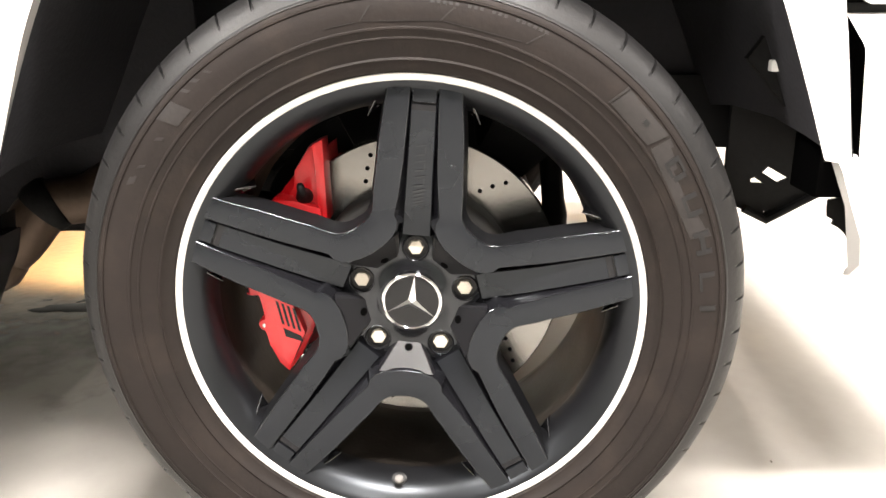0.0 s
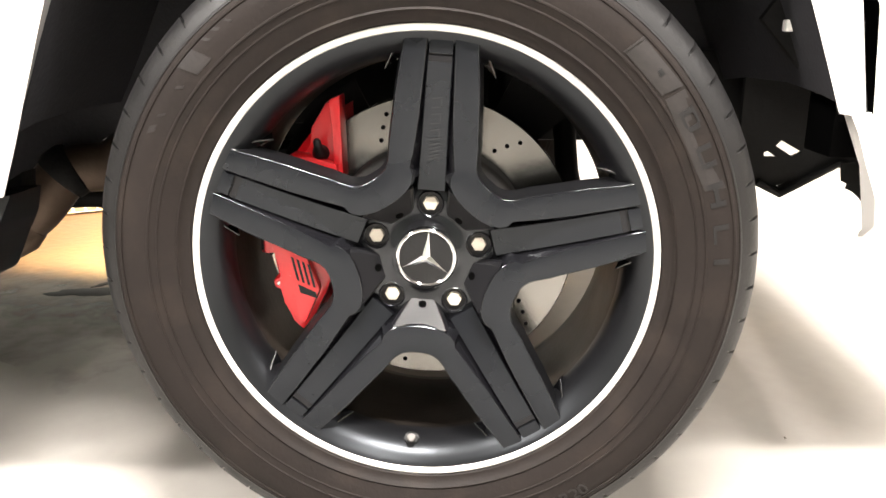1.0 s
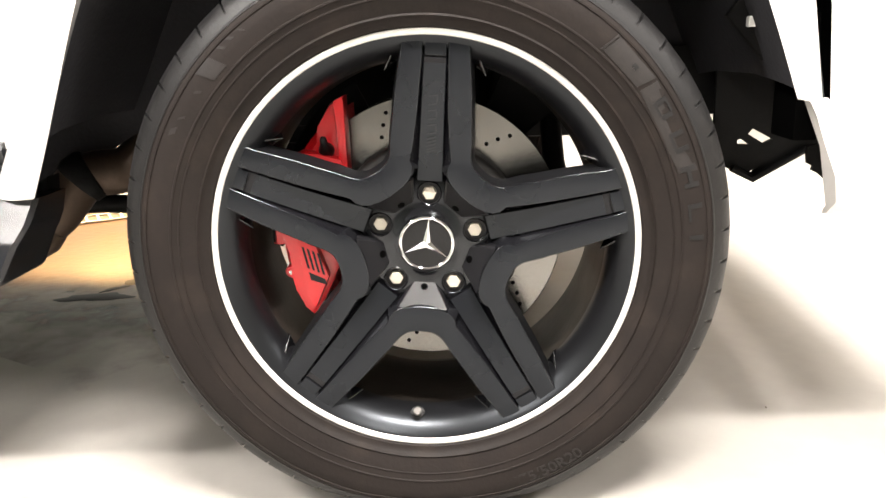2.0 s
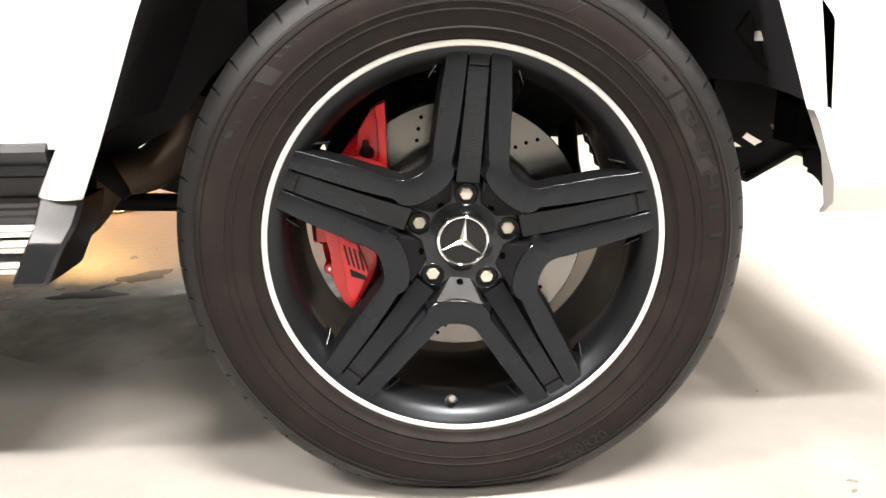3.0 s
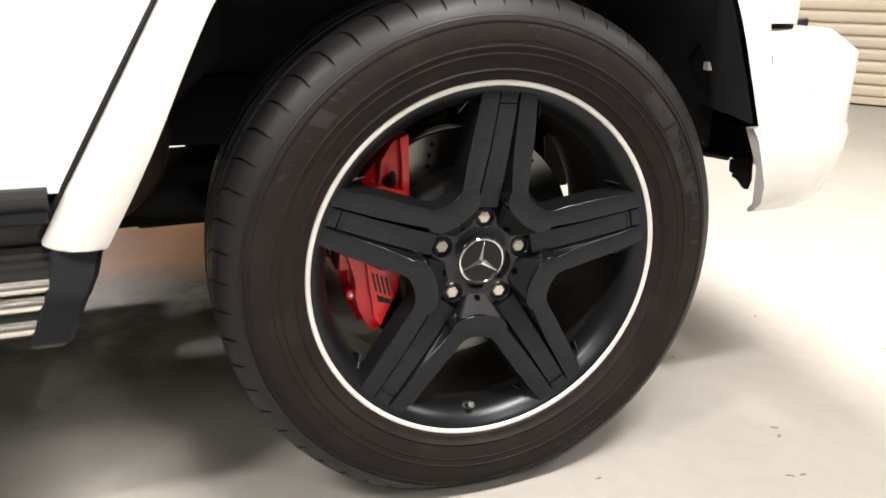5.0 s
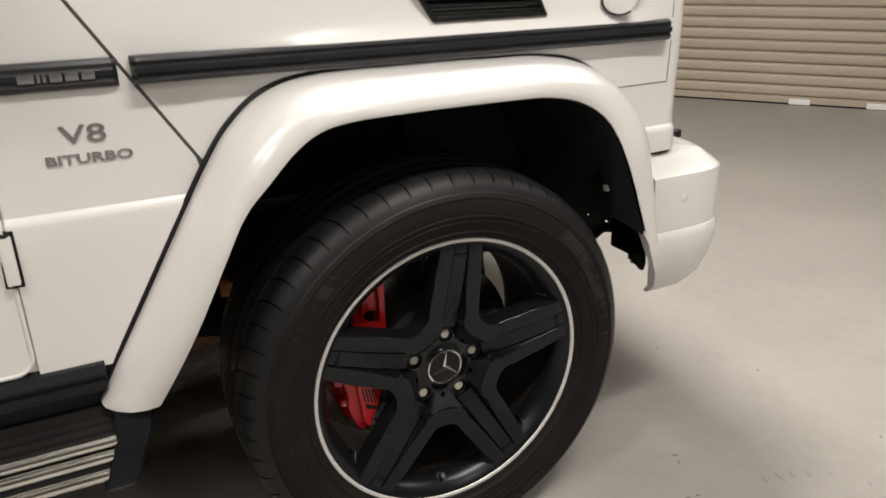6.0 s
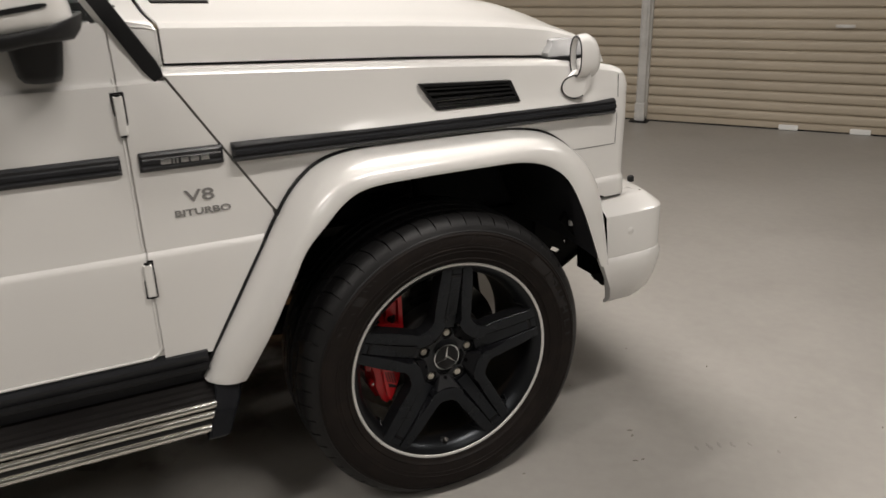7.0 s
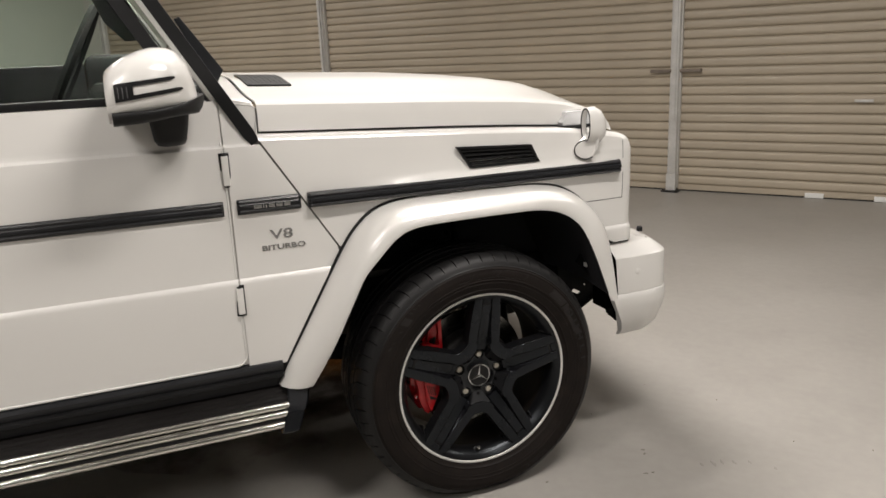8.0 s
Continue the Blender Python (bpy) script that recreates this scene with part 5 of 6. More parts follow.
def build_step(car):
    x0, x1 = -2.15, -0.574
    sill = [(0.106, 0.528), (0.094, 0.524), (0.090, 0.515), (0.092, 0.500), (0.100, 0.488), (0.104, 0.468), (0.104, 0.43), (0.135, 0.43), (0.14, 0.528)]
    part("sill_trim", slab([(a, b) for a, b in sill], x0 - 0.3, -0.572, 0.0, "yz"), TRIM, car, "blue-black plastic sill trim", 30)
    part("sill_rib", slab([(0.098, 0.497), (0.083, 0.492), (0.082, 0.484), (0.1, 0.478)], x0 - 0.3, -0.575, 0.0, "yz"), BLACK, car)
    # tread with grip ribs between sill and rail
    tread = []
    for k in range(25):
        f = k / 24
        y, z = 0.104 + (0.043 - 0.104) * f, 0.452 + (0.424 - 0.452) * f
        tread.append((y, z + (0.0042 if k % 6 in (1, 2, 3) and k > 5 else 0)))
    tread += [(0.043, 0.40), (0.104, 0.42)]
    step = part("side_step", slab(tread, x0, x1, 0.0, "yz"), TREADPLATE, car, "black ribbed side step with chrome rails", 30)

    def rail(pts, name, label):
        part(name, slab(pts, x0, x1 - 0.002, 0.0, "yz"), RAIL, step, label, 75)
    rail([(0.045, 0.424), (0.040, 0.4265), (0.034, 0.4245), (0.030, 0.419), (0.030, 0.413), (0.034, 0.409), (0.045, 0.408)], "upper_rail", "polished upper step rail")
    rail([(0.034, 0.406), (0.026, 0.405), (0.0225, 0.400), (0.0215, 0.394), (0.024, 0.389), (0.034, 0.388)], "middle_rail", "polished middle step rail")
    part("recess", slab([(0.040, 0.392), (0.0265, 0.390), (0.0245, 0.378), (0.040, 0.376)], x0, x1 - 0.002, 0.0, "yz"), BLACK, step)
    rail([(0.034, 0.379), (0.020, 0.378), (0.0155, 0.373), (0.0145, 0.366), (0.018, 0.361), (0.034, 0.360)], "lower_rail", "polished lower step rail")
    # end cap leans back towards the ground
    rows = []
    for f, (xa, xb, z, y0, y1) in enumerate(((-0.572, -0.512, 0.456, 0.050, 0.125), (-0.578, -0.520, 0.425, 0.034, 0.125), (-0.583, -0.530, 0.405, 0.022, 0.125), (-0.586, -0.534, 0.400, 0.020, 0.125), (-0.604, -0.556, 0.352, 0.006, 0.12), (-0.606, -0.562, 0.346, 0.010, 0.12))):
        rows.append([(xa, y0 + 0.004, z), (xa + 0.004, y0, z), (xb - 0.006, y0, z), (xb, y0 + 0.006, z), (xb, y1, z + 0.0), (xa, y1, z)])
    bm = sheet(rows, False, True)
    bm.verts.ensure_lookup_table()
    bm.faces.new([bm.verts[j] for j in range(6)])
    bm.faces.new([bm.verts[5 * 6 + j] for j in range(6)])
    part("step_end_cap", bm, ENDCAP, step, "blue-black plastic end cap", 25)
    bm = slab([(-0.556, 0.46), (-0.53, 0.475), (-0.537, 0.42), (-0.575, 0.345), (-0.602, 0.346)], 0.115, 0.15, 0.003)
    part("step_bracket", bm, UNDER, step)


def bonnet_z(x, y):
    """Height of the bonnet skin."""
    k = lerp([(-0.56, 1.0), (0.0, 1.0), (0.25, 0.965), (0.37, 0.885), (0.46, 0.76), (0.52, 0.60), (0.552, 0.40), (0.565, 0.12)], x)
    y = min(y, 2 * MIDDLE - y)
    rise = lerp([(0.146, 0.010), (0.147, 0.060), (0.149, 0.076), (0.156, 0.0845), (0.175, 0.0885), (0.28, 0.106), (0.36, 0.122), (0.43, 0.136), (0.50, 0.143), (0.75, 0.147), (MIDDLE, 0.149)], y)
    return fender_top(x) + 0.006 + (rise - 0.006) * k


def rear_x(y):
    """Rear edge of the bonnet, bowed back towards the windscreen."""
    return lerp([(0.147, -0.566), (0.25, -0.578), (0.45, -0.588)], min(y, 2 * MIDDLE - y))


def build_bonnet(car):
    xs = steps(-0.552, 0.25, 18) + [0.29, 0.33, 0.37, 0.40, 0.43, 0.46, 0.48, 0.50, 0.52, 0.535, 0.548, 0.557, 0.565]
    ys = [0.1465, 0.1468, 0.147, 0.149, 0.1525, 0.156, 0.165, 0.175, 0.23, 0.28, 0.34, 0.40, 0.435, 0.47, 0.51, 0.56, 0.65, 0.75, 0.85, MIDDLE]
    ys = ys + [2 * MIDDLE - y for y in ys[::-1][1:]]
    rows = []
    for x in xs:
        w = lerp([(-0.552, 0.0), (0.30, 0.012), (0.565, 0.05)], x)
        row = []
        for j, y in enumerate(ys):
            z = fender_top(x) + 0.008 if j in (0, len(ys) - 1) else bonnet_z(x, y)
            yy = y + w * max(0, 1 - (y - 0.146) / 0.3) if y < MIDDLE else y - w * max(0, 1 - (2 * MIDDLE - y - 0.146) / 0.3)
            back = (rear_x(y) + 0.552) * max(0.0, min(1.0, (-0.2 - x) / 0.352))
            row.append((x + back, yy, z))
        rows.append(row)
    bonnet = thick(part("bonnet", sheet(rows), WHITE, car, "white flat bonnet with raised centre", 32), 0.005)
    lean = lambda y: -0.09 * (y - 0.33)
    rows = [[(x + lean(y), y, bonnet_z(x, y) + 0.0045) for y in (0.335, 0.36, 0.40, 0.43, 0.47, 0.50)] for x in steps(-0.556, -0.432, 4)]
    grille = thick(part("bonnet_grille", sheet(rows), BLACK, bonnet, "black bonnet air grille", 30), 0.005)
    for k in range(9):
        x = -0.548 + k * 0.0135
        part("grille_bar", rod([(x + lean(y), y, bonnet_z(x, y) + 0.0066) for y in (0.342, 0.36, 0.43, 0.494)], 0.0012, 6), BLACK, bonnet)
    part("shut_line", sheet([[(x, y, fender_top(x) + 0.0035) for y in (0.142, 0.20)] for x in (-0.566, -0.30, 0.0, 0.20, 0.37, 0.50, 0.56)]), BLACK, bonnet)


def build_cabin(car):
    far = lambda y: 2 * MIDDLE - y
    # scuttle below the windscreen
    rows = []
    for y in (0.150, 0.162, 0.19, 0.28, 0.40, 0.47, 0.56, MIDDLE, far(0.56), far(0.47), far(0.30), far(0.150)):
        z = bonnet_z(-0.55, y)
        e = rear_x(y) - 0.005
        rows.append([(e, y, 1.150), (e - 0.001, y, z - 0.012), (e - 0.004, y, z - 0.003), (e - 0.02, y, z + 0.001), (e - 0.07, y, z + 0.006)])
    thick(part("scuttle", sheet(rows), WHITE, car, "", 30), 0.004)
    part("scuttle_corner", slab([(-0.571, 1.145), (-0.571, 1.222), (-0.580, 1.233), (-0.66, 1.250), (-0.62, 1.20), (-0.60, 1.145)], 0.1515, 0.158), WHITE, car, "", 0)
    part("wiper_cover", block((-0.70, 0.30, 1.225), (-0.63, far(0.30), 1.27), 0.01), BLACK, car)
    part("wiper_arm", slab([(-0.645, 1.275), (-0.622, 1.318), (-0.661, 1.375), (-0.72, 1.46), (-0.735, 1.455), (-0.690, 1.365), (-0.668, 1.330), (-0.66, 1.275)], 0.30, 0.318, 0.003), TRIM, car, "dark wiper arm", 0)
    # windscreen frame
    lo, hi = Vector((-0.582, 0.116, 1.131)), Vector((-1.022, 0.215, 1.885))
    d = hi - lo
    for s in (1, -1):
        pl = []
        for f in (0.0, 0.03, 0.25, 0.5, 0.75, 1.0):
            p = lo + d * f
            w, t = (0.0145 if f > 0.01 else 0.010), 0.014
            y = p.y if s > 0 else far(p.y)
            pl.append([(p.x - w, y, p.z - w * 0.5), (p.x + w * 0.9, y - 0.004 * s, p.z + w * 0.6), (p.x + w, y + t * s, p.z + w * 0.7), (p.x - w, y + 0.05 * s, p.z - w * 0.5)])
        bm = sheet(pl, False, True)
        bm.verts.ensure_lookup_table()
        bm.faces.new([bm.verts[k] for k in range(4)])
        bm.faces.new([bm.verts[20 + k] for k in range(4)])
        part("windscreen_pillar", bm, BLACK, car, "black windscreen pillar trim", 40)
        skin = []
        for f in (0.05, 0.25, 0.5, 0.75, 1.0):
            p = lo + d * f
            y = p.y + 0.012 if s > 0 else far(p.y + 0.012)
            skin.append([(p.x - 0.026, y + 0.004 * s, p.z - 0.010), (p.x - 0.020, y, p.z - 0.008), (p.x, y, p.z), (p.x, y + 0.03 * s, p.z), (p.x - 0.026, y + 0.03 * s, p.z - 0.010)])
        bm = sheet(skin, False, True)
        part("pillar_skin", bm, WHITE, car, "white painted pillar", 40)
    pane = sheet([[(lo.x - 0.035, 0.165, 1.21), (lo.x - 0.035, far(0.165), 1.21)], [(hi.x, 0.235, 1.88), (hi.x, far(0.235), 1.88)]])
    p = thick(part("windscreen", pane, TINT, car, "tinted windscreen glass"), 0.005)
    p.visible_shadow = False
    # roof, far flank and tail close the cabin
    part("roof", block((BACK + 0.05, 0.22, 1.86), (-0.98, far(0.22), 1.93), 0.03), WHITE, car, "white roof")
    part("rear_quarter", block((BACK, SIDE + 0.004, 0.55), (-1.735, SIDE + 0.05, 1.24), 0.012), WHITE, car)
    part("far_flank", block((BACK, far(SIDE) - 0.03, 0.53), (-0.58, far(SIDE), 1.24), 0.012), WHITE, car)
    part("far_fender", block((-0.575, far(SIDE) - 0.03, 0.945), (0.59, far(SIDE), 1.12), 0.012), WHITE, car)
    part("tail_panel", block((BACK, SIDE + 0.03, 0.55), (BACK + 0.04, far(SIDE) - 0.03, 1.24), 0.012), WHITE, car)
    part("rear_glass", block((BACK + 0.02, 0.22, 1.25), (BACK + 0.03, far(0.22), 1.86), 0.0), TINT, car)
    for s in (1, -1):
        y = (lambda q: q) if s > 0 else far
        for xa in (-1.74, -2.62, BACK + 0.05):
            lo_y, hi_y = sorted((y(0.17), y(0.24)))
            part("roof_pillar", block((xa - 0.05, lo_y, 1.22), (xa + 0.05, hi_y, 1.88), 0.01), BLACK, car)
        ya, yb = sorted((y(0.20), y(0.204)))
        if s > 0:
            part("rear_side_glass", block((BACK + 0.1, ya, 1.24), (-1.79, yb, 1.87)), TINT, car)
        else:
            g = part("far_side_glass", block((BACK + 0.1, ya, 1.24), (-1.0, yb, 1.87)), TINT, car, "green tinted far window")
            g.visible_shadow = False
    part("dashboard", block((-0.97, 0.24, 0.95), (-0.66, far(0.24), 1.30), 0.05, None, 3), BLACK, car, "black dashboard")
    part("instrument_hood", block((-0.975, 0.40, 1.24), (-0.80, 0.76, 1.372), 0.045, None, 4), BLACK, car, "black instrument hood")
    part("far_door_card", block((-1.72, far(0.26), 0.70), (-0.70, far(0.215), 1.35), 0.02), BLACK, car, "black far door panel")
    wheel_ring = lathe([(0.182, 0.0), (0.19, -0.012), (0.20, 0.0), (0.19, 0.012)], 48)
    bmesh.ops.rotate(wheel_ring, cent=(0, 0, 0), matrix=Matrix.Rotation(radians(90), 3, "Z"), verts=wheel_ring.verts)
    bmesh.ops.rotate(wheel_ring, cent=(0, 0, 0), matrix=Matrix.Rotation(radians(27), 3, "Y"), verts=wheel_ring.verts)
    bmesh.ops.translate(wheel_ring, vec=(-1.011, 0.58, 1.340), verts=wheel_ring.verts)
    part("steering_wheel", wheel_ring, BLACK, car, "black steering wheel")
    part("cabin_floor", block((BACK + 0.05, 0.2, 0.60), (-0.62, far(0.2), 0.64), 0.01), BLACK, car)
    part("bulkhead", block((-0.66, 0.16, 0.56), (-0.63, far(0.16), 1.20), 0.004), BLACK, car)
    trim = [(-0.925, 1.50), (-0.903, 1.445), (-0.862, 1.40), (-0.800, 1.40), (-0.845, 1.50), (-0.990, 1.83), (-1.075, 1.83)]
    part("inner_pillar_trim", slab(trim, 0.222, 0.236, 0.004), BLACK, car, "black inner pillar trim", 30)
    for y in (0.55, 1.36):
        part("seat", block((-2.0, y - 0.25, 0.64), (-1.85, y + 0.25, 1.42), 0.05), BLACK, car, "black leather seat")


MIRROR_MID = Vector((-0.812, 0.015, 1.268))


def mirror_ring(x, n=40):
    """Outline of the door mirror's shell in the plane at x: a dome above, nearly flat below."""
    f = (x + 0.918) / 0.200                        # 0 at the glass, 1 at the nose
    top = lerp([(-0.918, 1.322), (-0.914, 1.332), (-0.900, 1.3445), (-0.876, 1.3585), (-0.850, 1.3695), (-0.829, 1.3765), (-0.807, 1.3800), (-0.780, 1.3785), (-0.760, 1.3710), (-0.738, 1.3460), (-0.727, 1.3140), (-0.721, 1.285), (-0.718, 1.262)], x)
    low = lerp([(-0.918, 1.2135), (-0.833, 1.2175), (-0.782, 1.2255), (-0.730, 1.234), (-0.718, 1.240)], x)
    wy = lerp([(-0.918, 0.100), (-0.90, 0.110), (-0.86, 0.116), (-0.80, 0.115), (-0.77, 0.106), (-0.745, 0.088), (-0.727, 0.060), (-0.718, 0.030)], x)
    cy, mid = MIRROR_MID.y + 0.030 * f * f, low + (top - low) * 0.46
    ring = []
    for k in range(n):
        a = 2 * math.pi * k / n
        ca, sa = math.cos(a), math.sin(a)
        p = 0.80
        ring.append((x, cy + wy * math.copysign(abs(ca) ** p, ca), mid + ((top - mid) if sa > 0 else (mid - low)) * math.copysign(abs(sa) ** (0.86 if sa > 0 else 0.6), sa)))
    return ring


def mirror_side(x, z):
    """Depth of the shell's outer cheek at x, z."""
    ring = [q for q in mirror_ring(x, 160) if q[1] < MIRROR_MID.y + 0.02]
    return min(ring, key=lambda q: abs(q[2] - z))[1]


def build_mirror(car):
    """Door mirror: rounded white shell, dark lamp slots, black underside and foot."""
    xs = [-0.918, -0.914, -0.907, -0.895, -0.876, -0.855, -0.835, -0.812, -0.79, -0.774, -0.760, -0.748, -0.738, -0.731, -0.726, -0.721, -0.718]
    rows = [mirror_ring(x) for x in xs]
    inner = [[(x + 0.012, MIRROR_MID.y + (y - MIRROR_MID.y) * 0.9, MIRROR_MID.z + (z - MIRROR_MID.z) * 0.88) for x, y, z in rows[0]]]
    bm = sheet(inner + rows, False, True)
    bm.verts.ensure_lookup_table()
    bm.faces.new([bm.verts[k] for k in range(40)])
    bm.faces.new([bm.verts[(len(rows)) * 40 + k] for k in range(40)])
    mir = part("door_mirror", bm, WHITE, car, "white door mirror with black foot and slim lamp slots", 40)
    g = bmesh.new()
    g.faces.new([g.verts.new((-0.9045, MIRROR_MID.y + (y - MIRROR_MID.y) * 0.89, MIRROR_MID.z + (z - MIRROR_MID.z) * 0.87)) for x, y, z in rows[0]])
    part("mirror_glass", g, MIRROR, mir, "mirror glass")
    # black lower cup, drawn out to a lip at the nose
    def cup_ring(x):
        f = (x + 0.918) / 0.200
        wy = lerp([(-0.912, 0.104), (-0.86, 0.118), (-0.80, 0.117), (-0.76, 0.102), (-0.73, 0.076), (-0.712, 0.050), (-0.704, 0.026)], x)
        cy = MIRROR_MID.y + 0.030 * f * f
        hi = lerp([(-0.912, 1.2425), (-0.829, 1.2445), (-0.755, 1.2535), (-0.704, 1.268)], x)
        lo = lerp([(-0.912, 1.211), (-0.833, 1.2165), (-0.782, 1.2245), (-0.722, 1.2265), (-0.710, 1.240), (-0.704, 1.255)], x)
        return [(x, cy + wy * a, z) for a, z in ((-0.97, hi), (-1.0, hi - 0.003), (-1.0, hi * 0.55 + lo * 0.45), (-0.95, hi * 0.2 + lo * 0.8), (-0.8, lo), (0.8, lo), (0.95, hi * 0.2 + lo * 0.8), (1.0, hi - 0.003), (0.97, hi))]
    cx = [-0.910, -0.88, -0.85, -0.82, -0.79, -0.765, -0.745, -0.73, -0.722, -0.716, -0.710, -0.706, -0.704]
    cup = sheet([cup_ring(x) for x in cx], False, True)
    cup.verts.ensure_lookup_table()
    cup.faces.new([cup.verts[k] for k in range(9)])
    cup.faces.new([cup.verts[12 * 9 + k] for k in range(9)])
    part("lower_cup", cup, BLACK, mir, "black mirror underside", 50)
    # lamp slots
    def slot(x0, z0, x1, z1, h0, h1, name, mat, lift=0.0012):
        rows = []
        for j in range(13):
            f = j / 12
            x, z, h = x0 + (x1 - x0) * f, z0 + (z1 - z0) * f, h0 + (h1 - h0) * f
            h *= 1 if j < 12 else 0.5
            rows.append([(x, mirror_side(x, z + h * q) - lift, z + h * q) for q in (-0.5, -0.17, 0.17, 0.5)])
        thick(part(name, sheet(rows), mat, mir, "dark lamp slot"), 0.002)
    slot(-0.896, 1.2985, -0.770, 1.3115, 0.0105, 0.0085, "lamp_slot", BLACK)
    slot(-0.899, 1.2690, -0.755, 1.2870, 0.0100, 0.0085, "lamp_slot", BLACK)
    slot(-0.899, 1.2840, -0.860, 1.2870, 0.036, 0.030, "lamp_slot", BLACK, 0.0016)
    for k in range(3):
        x = -0.892 + k * 0.009
        slot(x, 1.2845, x + 0.0016, 1.2845, 0.024, 0.024, "lamp_rib", GREY, 0.0024)
    # foot
    rows = []
    for z, xa, xb, ya, yb in ((1.143, -0.812, -0.764, 0.085, 0.15), (1.147, -0.820, -0.757, 0.070, 0.15), (1.160, -0.828, -0.752, 0.055, 0.15), (1.20, -0.833, -0.745, 0.04, 0.14), (1.235, -0.836, -0.740, 0.03, 0.13)):
        r = 0.014
        rows.append([(xa + r, ya, z), (xb - r, ya, z), (xb, ya + r, z), (xb, yb, z), (xa, yb, z), (xa, ya + r, z)])
    bm = sheet(rows, False, True)
    bm.verts.ensure_lookup_table()
    bm.faces.new([bm.verts[k] for k in range(6)])
    part("mirror_foot", bm, BLACK, mir, "black mirror foot", 50)
    return mir


def oval(x, y, z, wy, wz, n=28):
    return [(x, y + wy * math.cos(2 * math.pi * k / n), z + wz * math.copysign(abs(math.sin(2 * math.pi * k / n)) ** 0.8, math.sin(2 * math.pi * k / n))) for k in range(n)]


def build_fender_mirror(car):
    """Twin mirror: an oval glass above, a small round one below, in one white horn."""
    y0, z0 = 0.088, 1.106
    rows = [oval(x, y0, z0 - d, wy, wz) for x, wy, wz, d in ((0.469, 0.006, 0.012, 0.012), (0.464, 0.020, 0.034, 0.010), (0.451, 0.029, 0.049, 0.005), (0.430, 0.031, 0.055, 0.0), (0.404, 0.027, 0.052, 0.0), (0.404, 0.023, 0.046, 0.0), (0.412, 0.021, 0.045, 0.0))]
    shell = sheet(rows, False, True)
    shell.verts.ensure_lookup_table()
    shell.faces.new([shell.verts[k] for k in range(28)])
    root = part("fender_mirror", shell, WHITE, car, "small white twin fender mirror with black rims", 50)
    g = bmesh.new()
    g.faces.new([g.verts.new(p) for p in oval(0.4115, y0, z0, 0.0215, 0.0455)])
    part("mirror_glass", g, MIRROR, root, "mirror glass")
    ring = oval(0.4035, y0, z0, 0.0250, 0.0490)
    part("mirror_rim", rod(ring + ring[:1], 0.0018, 8), BLACK, root, "black rim")
    part("mirror_foot", rod([(0.430, 0.092, 1.088), (0.446, 0.114, 1.085), (0.458, 0.140, 1.082)], [0.016, 0.014, 0.018], 14), BLACK, root, "black mirror foot")
    # lower horn: grows out of the shell and turns outwards to its own small glass
    def horn_ring(g, wide=1.0):
        c = Vector((0.432, 0.090, 1.078)).lerp(Vector((0.403, 0.086, 1.031)), g) - Vector((0, 0, 0.006 * math.sin(math.pi * g)))
        h = Vector((0.94 * g, -1 + 0.66 * g, 0)).normalized()
        ry, rz = (0.026 + 0.009 * g) * wide, (0.028 + 0.001 * g) * wide
        return [tuple(c + h * ry * math.cos(a) + Vector((0, 0, rz * math.sin(a)))) for a in [2 * math.pi * k / 28 for k in range(28)]]
    bm = sheet([horn_ring(g) for g in (0, 0.2, 0.4, 0.6, 0.8, 0.93, 1.0)] + [horn_ring(1.03, 0.80), horn_ring(1.06, 0.40)], False, True)
    bm.verts.ensure_lookup_table()
    bm.faces.new([bm.verts[k] for k in range(28)])
    bm.faces.new([bm.verts[8 * 28 + k] for k in range(28)])
    low = part("lower_mirror", bm, WHITE, root, "white lower mirror horn", 50)
    part("mirror_rim", rod(horn_ring(1.0, 0.99)[6:25], 0.0020, 8), BLACK, low, "black rim")
    # turn lamp on the fender
    t = part("turn_lamp", block((0.338, 0.126, 1.064), (0.478, 0.215, 1.104), 0.008), BLACK, car, "clear turn lamp on a black base")
    lens = block((0.350, 0.133, 1.099), (0.452, 0.205, 1.146), 0.014)
    for v in lens.verts:
        if v.co.z > 1.119:
            v.co.x = 0.405 + (v.co.x - 0.405) * 0.70
            v.co.y = 0.165 + (v.co.y - 0.165) * 0.75
    part("lamp_lens", lens, LENS, t, "clear plastic lens")


def build_car():
    car = empty("car", pose(0, 0, -0.012))
    tagged(car, "white boxy off-road car with black star-spoke wheels parked on concrete", "car")
    first = build_wheel(car, pose(0, 0, HUB))
    for x, y, rz in ((-2.85, 0, 0), (0, 2 * MIDDLE, 180), (-2.85, 2 * MIDDLE, 180)):
        w = empty("wheel", pose(x, y, HUB, 0, 0, rz), car)
        for o in [q for q in first.children if not q.name.startswith(("raised", "panel", "dark_bar", "worn", "moulded", "tiny", "drilled", "size", "cast"))]:
            c = o.copy()
            scene.collection.objects.link(c)
            c.parent = w
    build_fender(car)
    build_scuttle_side(car)
    build_door(car)
    build_trim(car)
    build_vent(car)
    build_flare(car)
    build_arch(car)
    build_suspension(car)
    build_bumper(car)
    build_step(car)
    build_bonnet(car)
    build_cabin(car)
    build_mirror(car)
    build_fender_mirror(car)
    return car



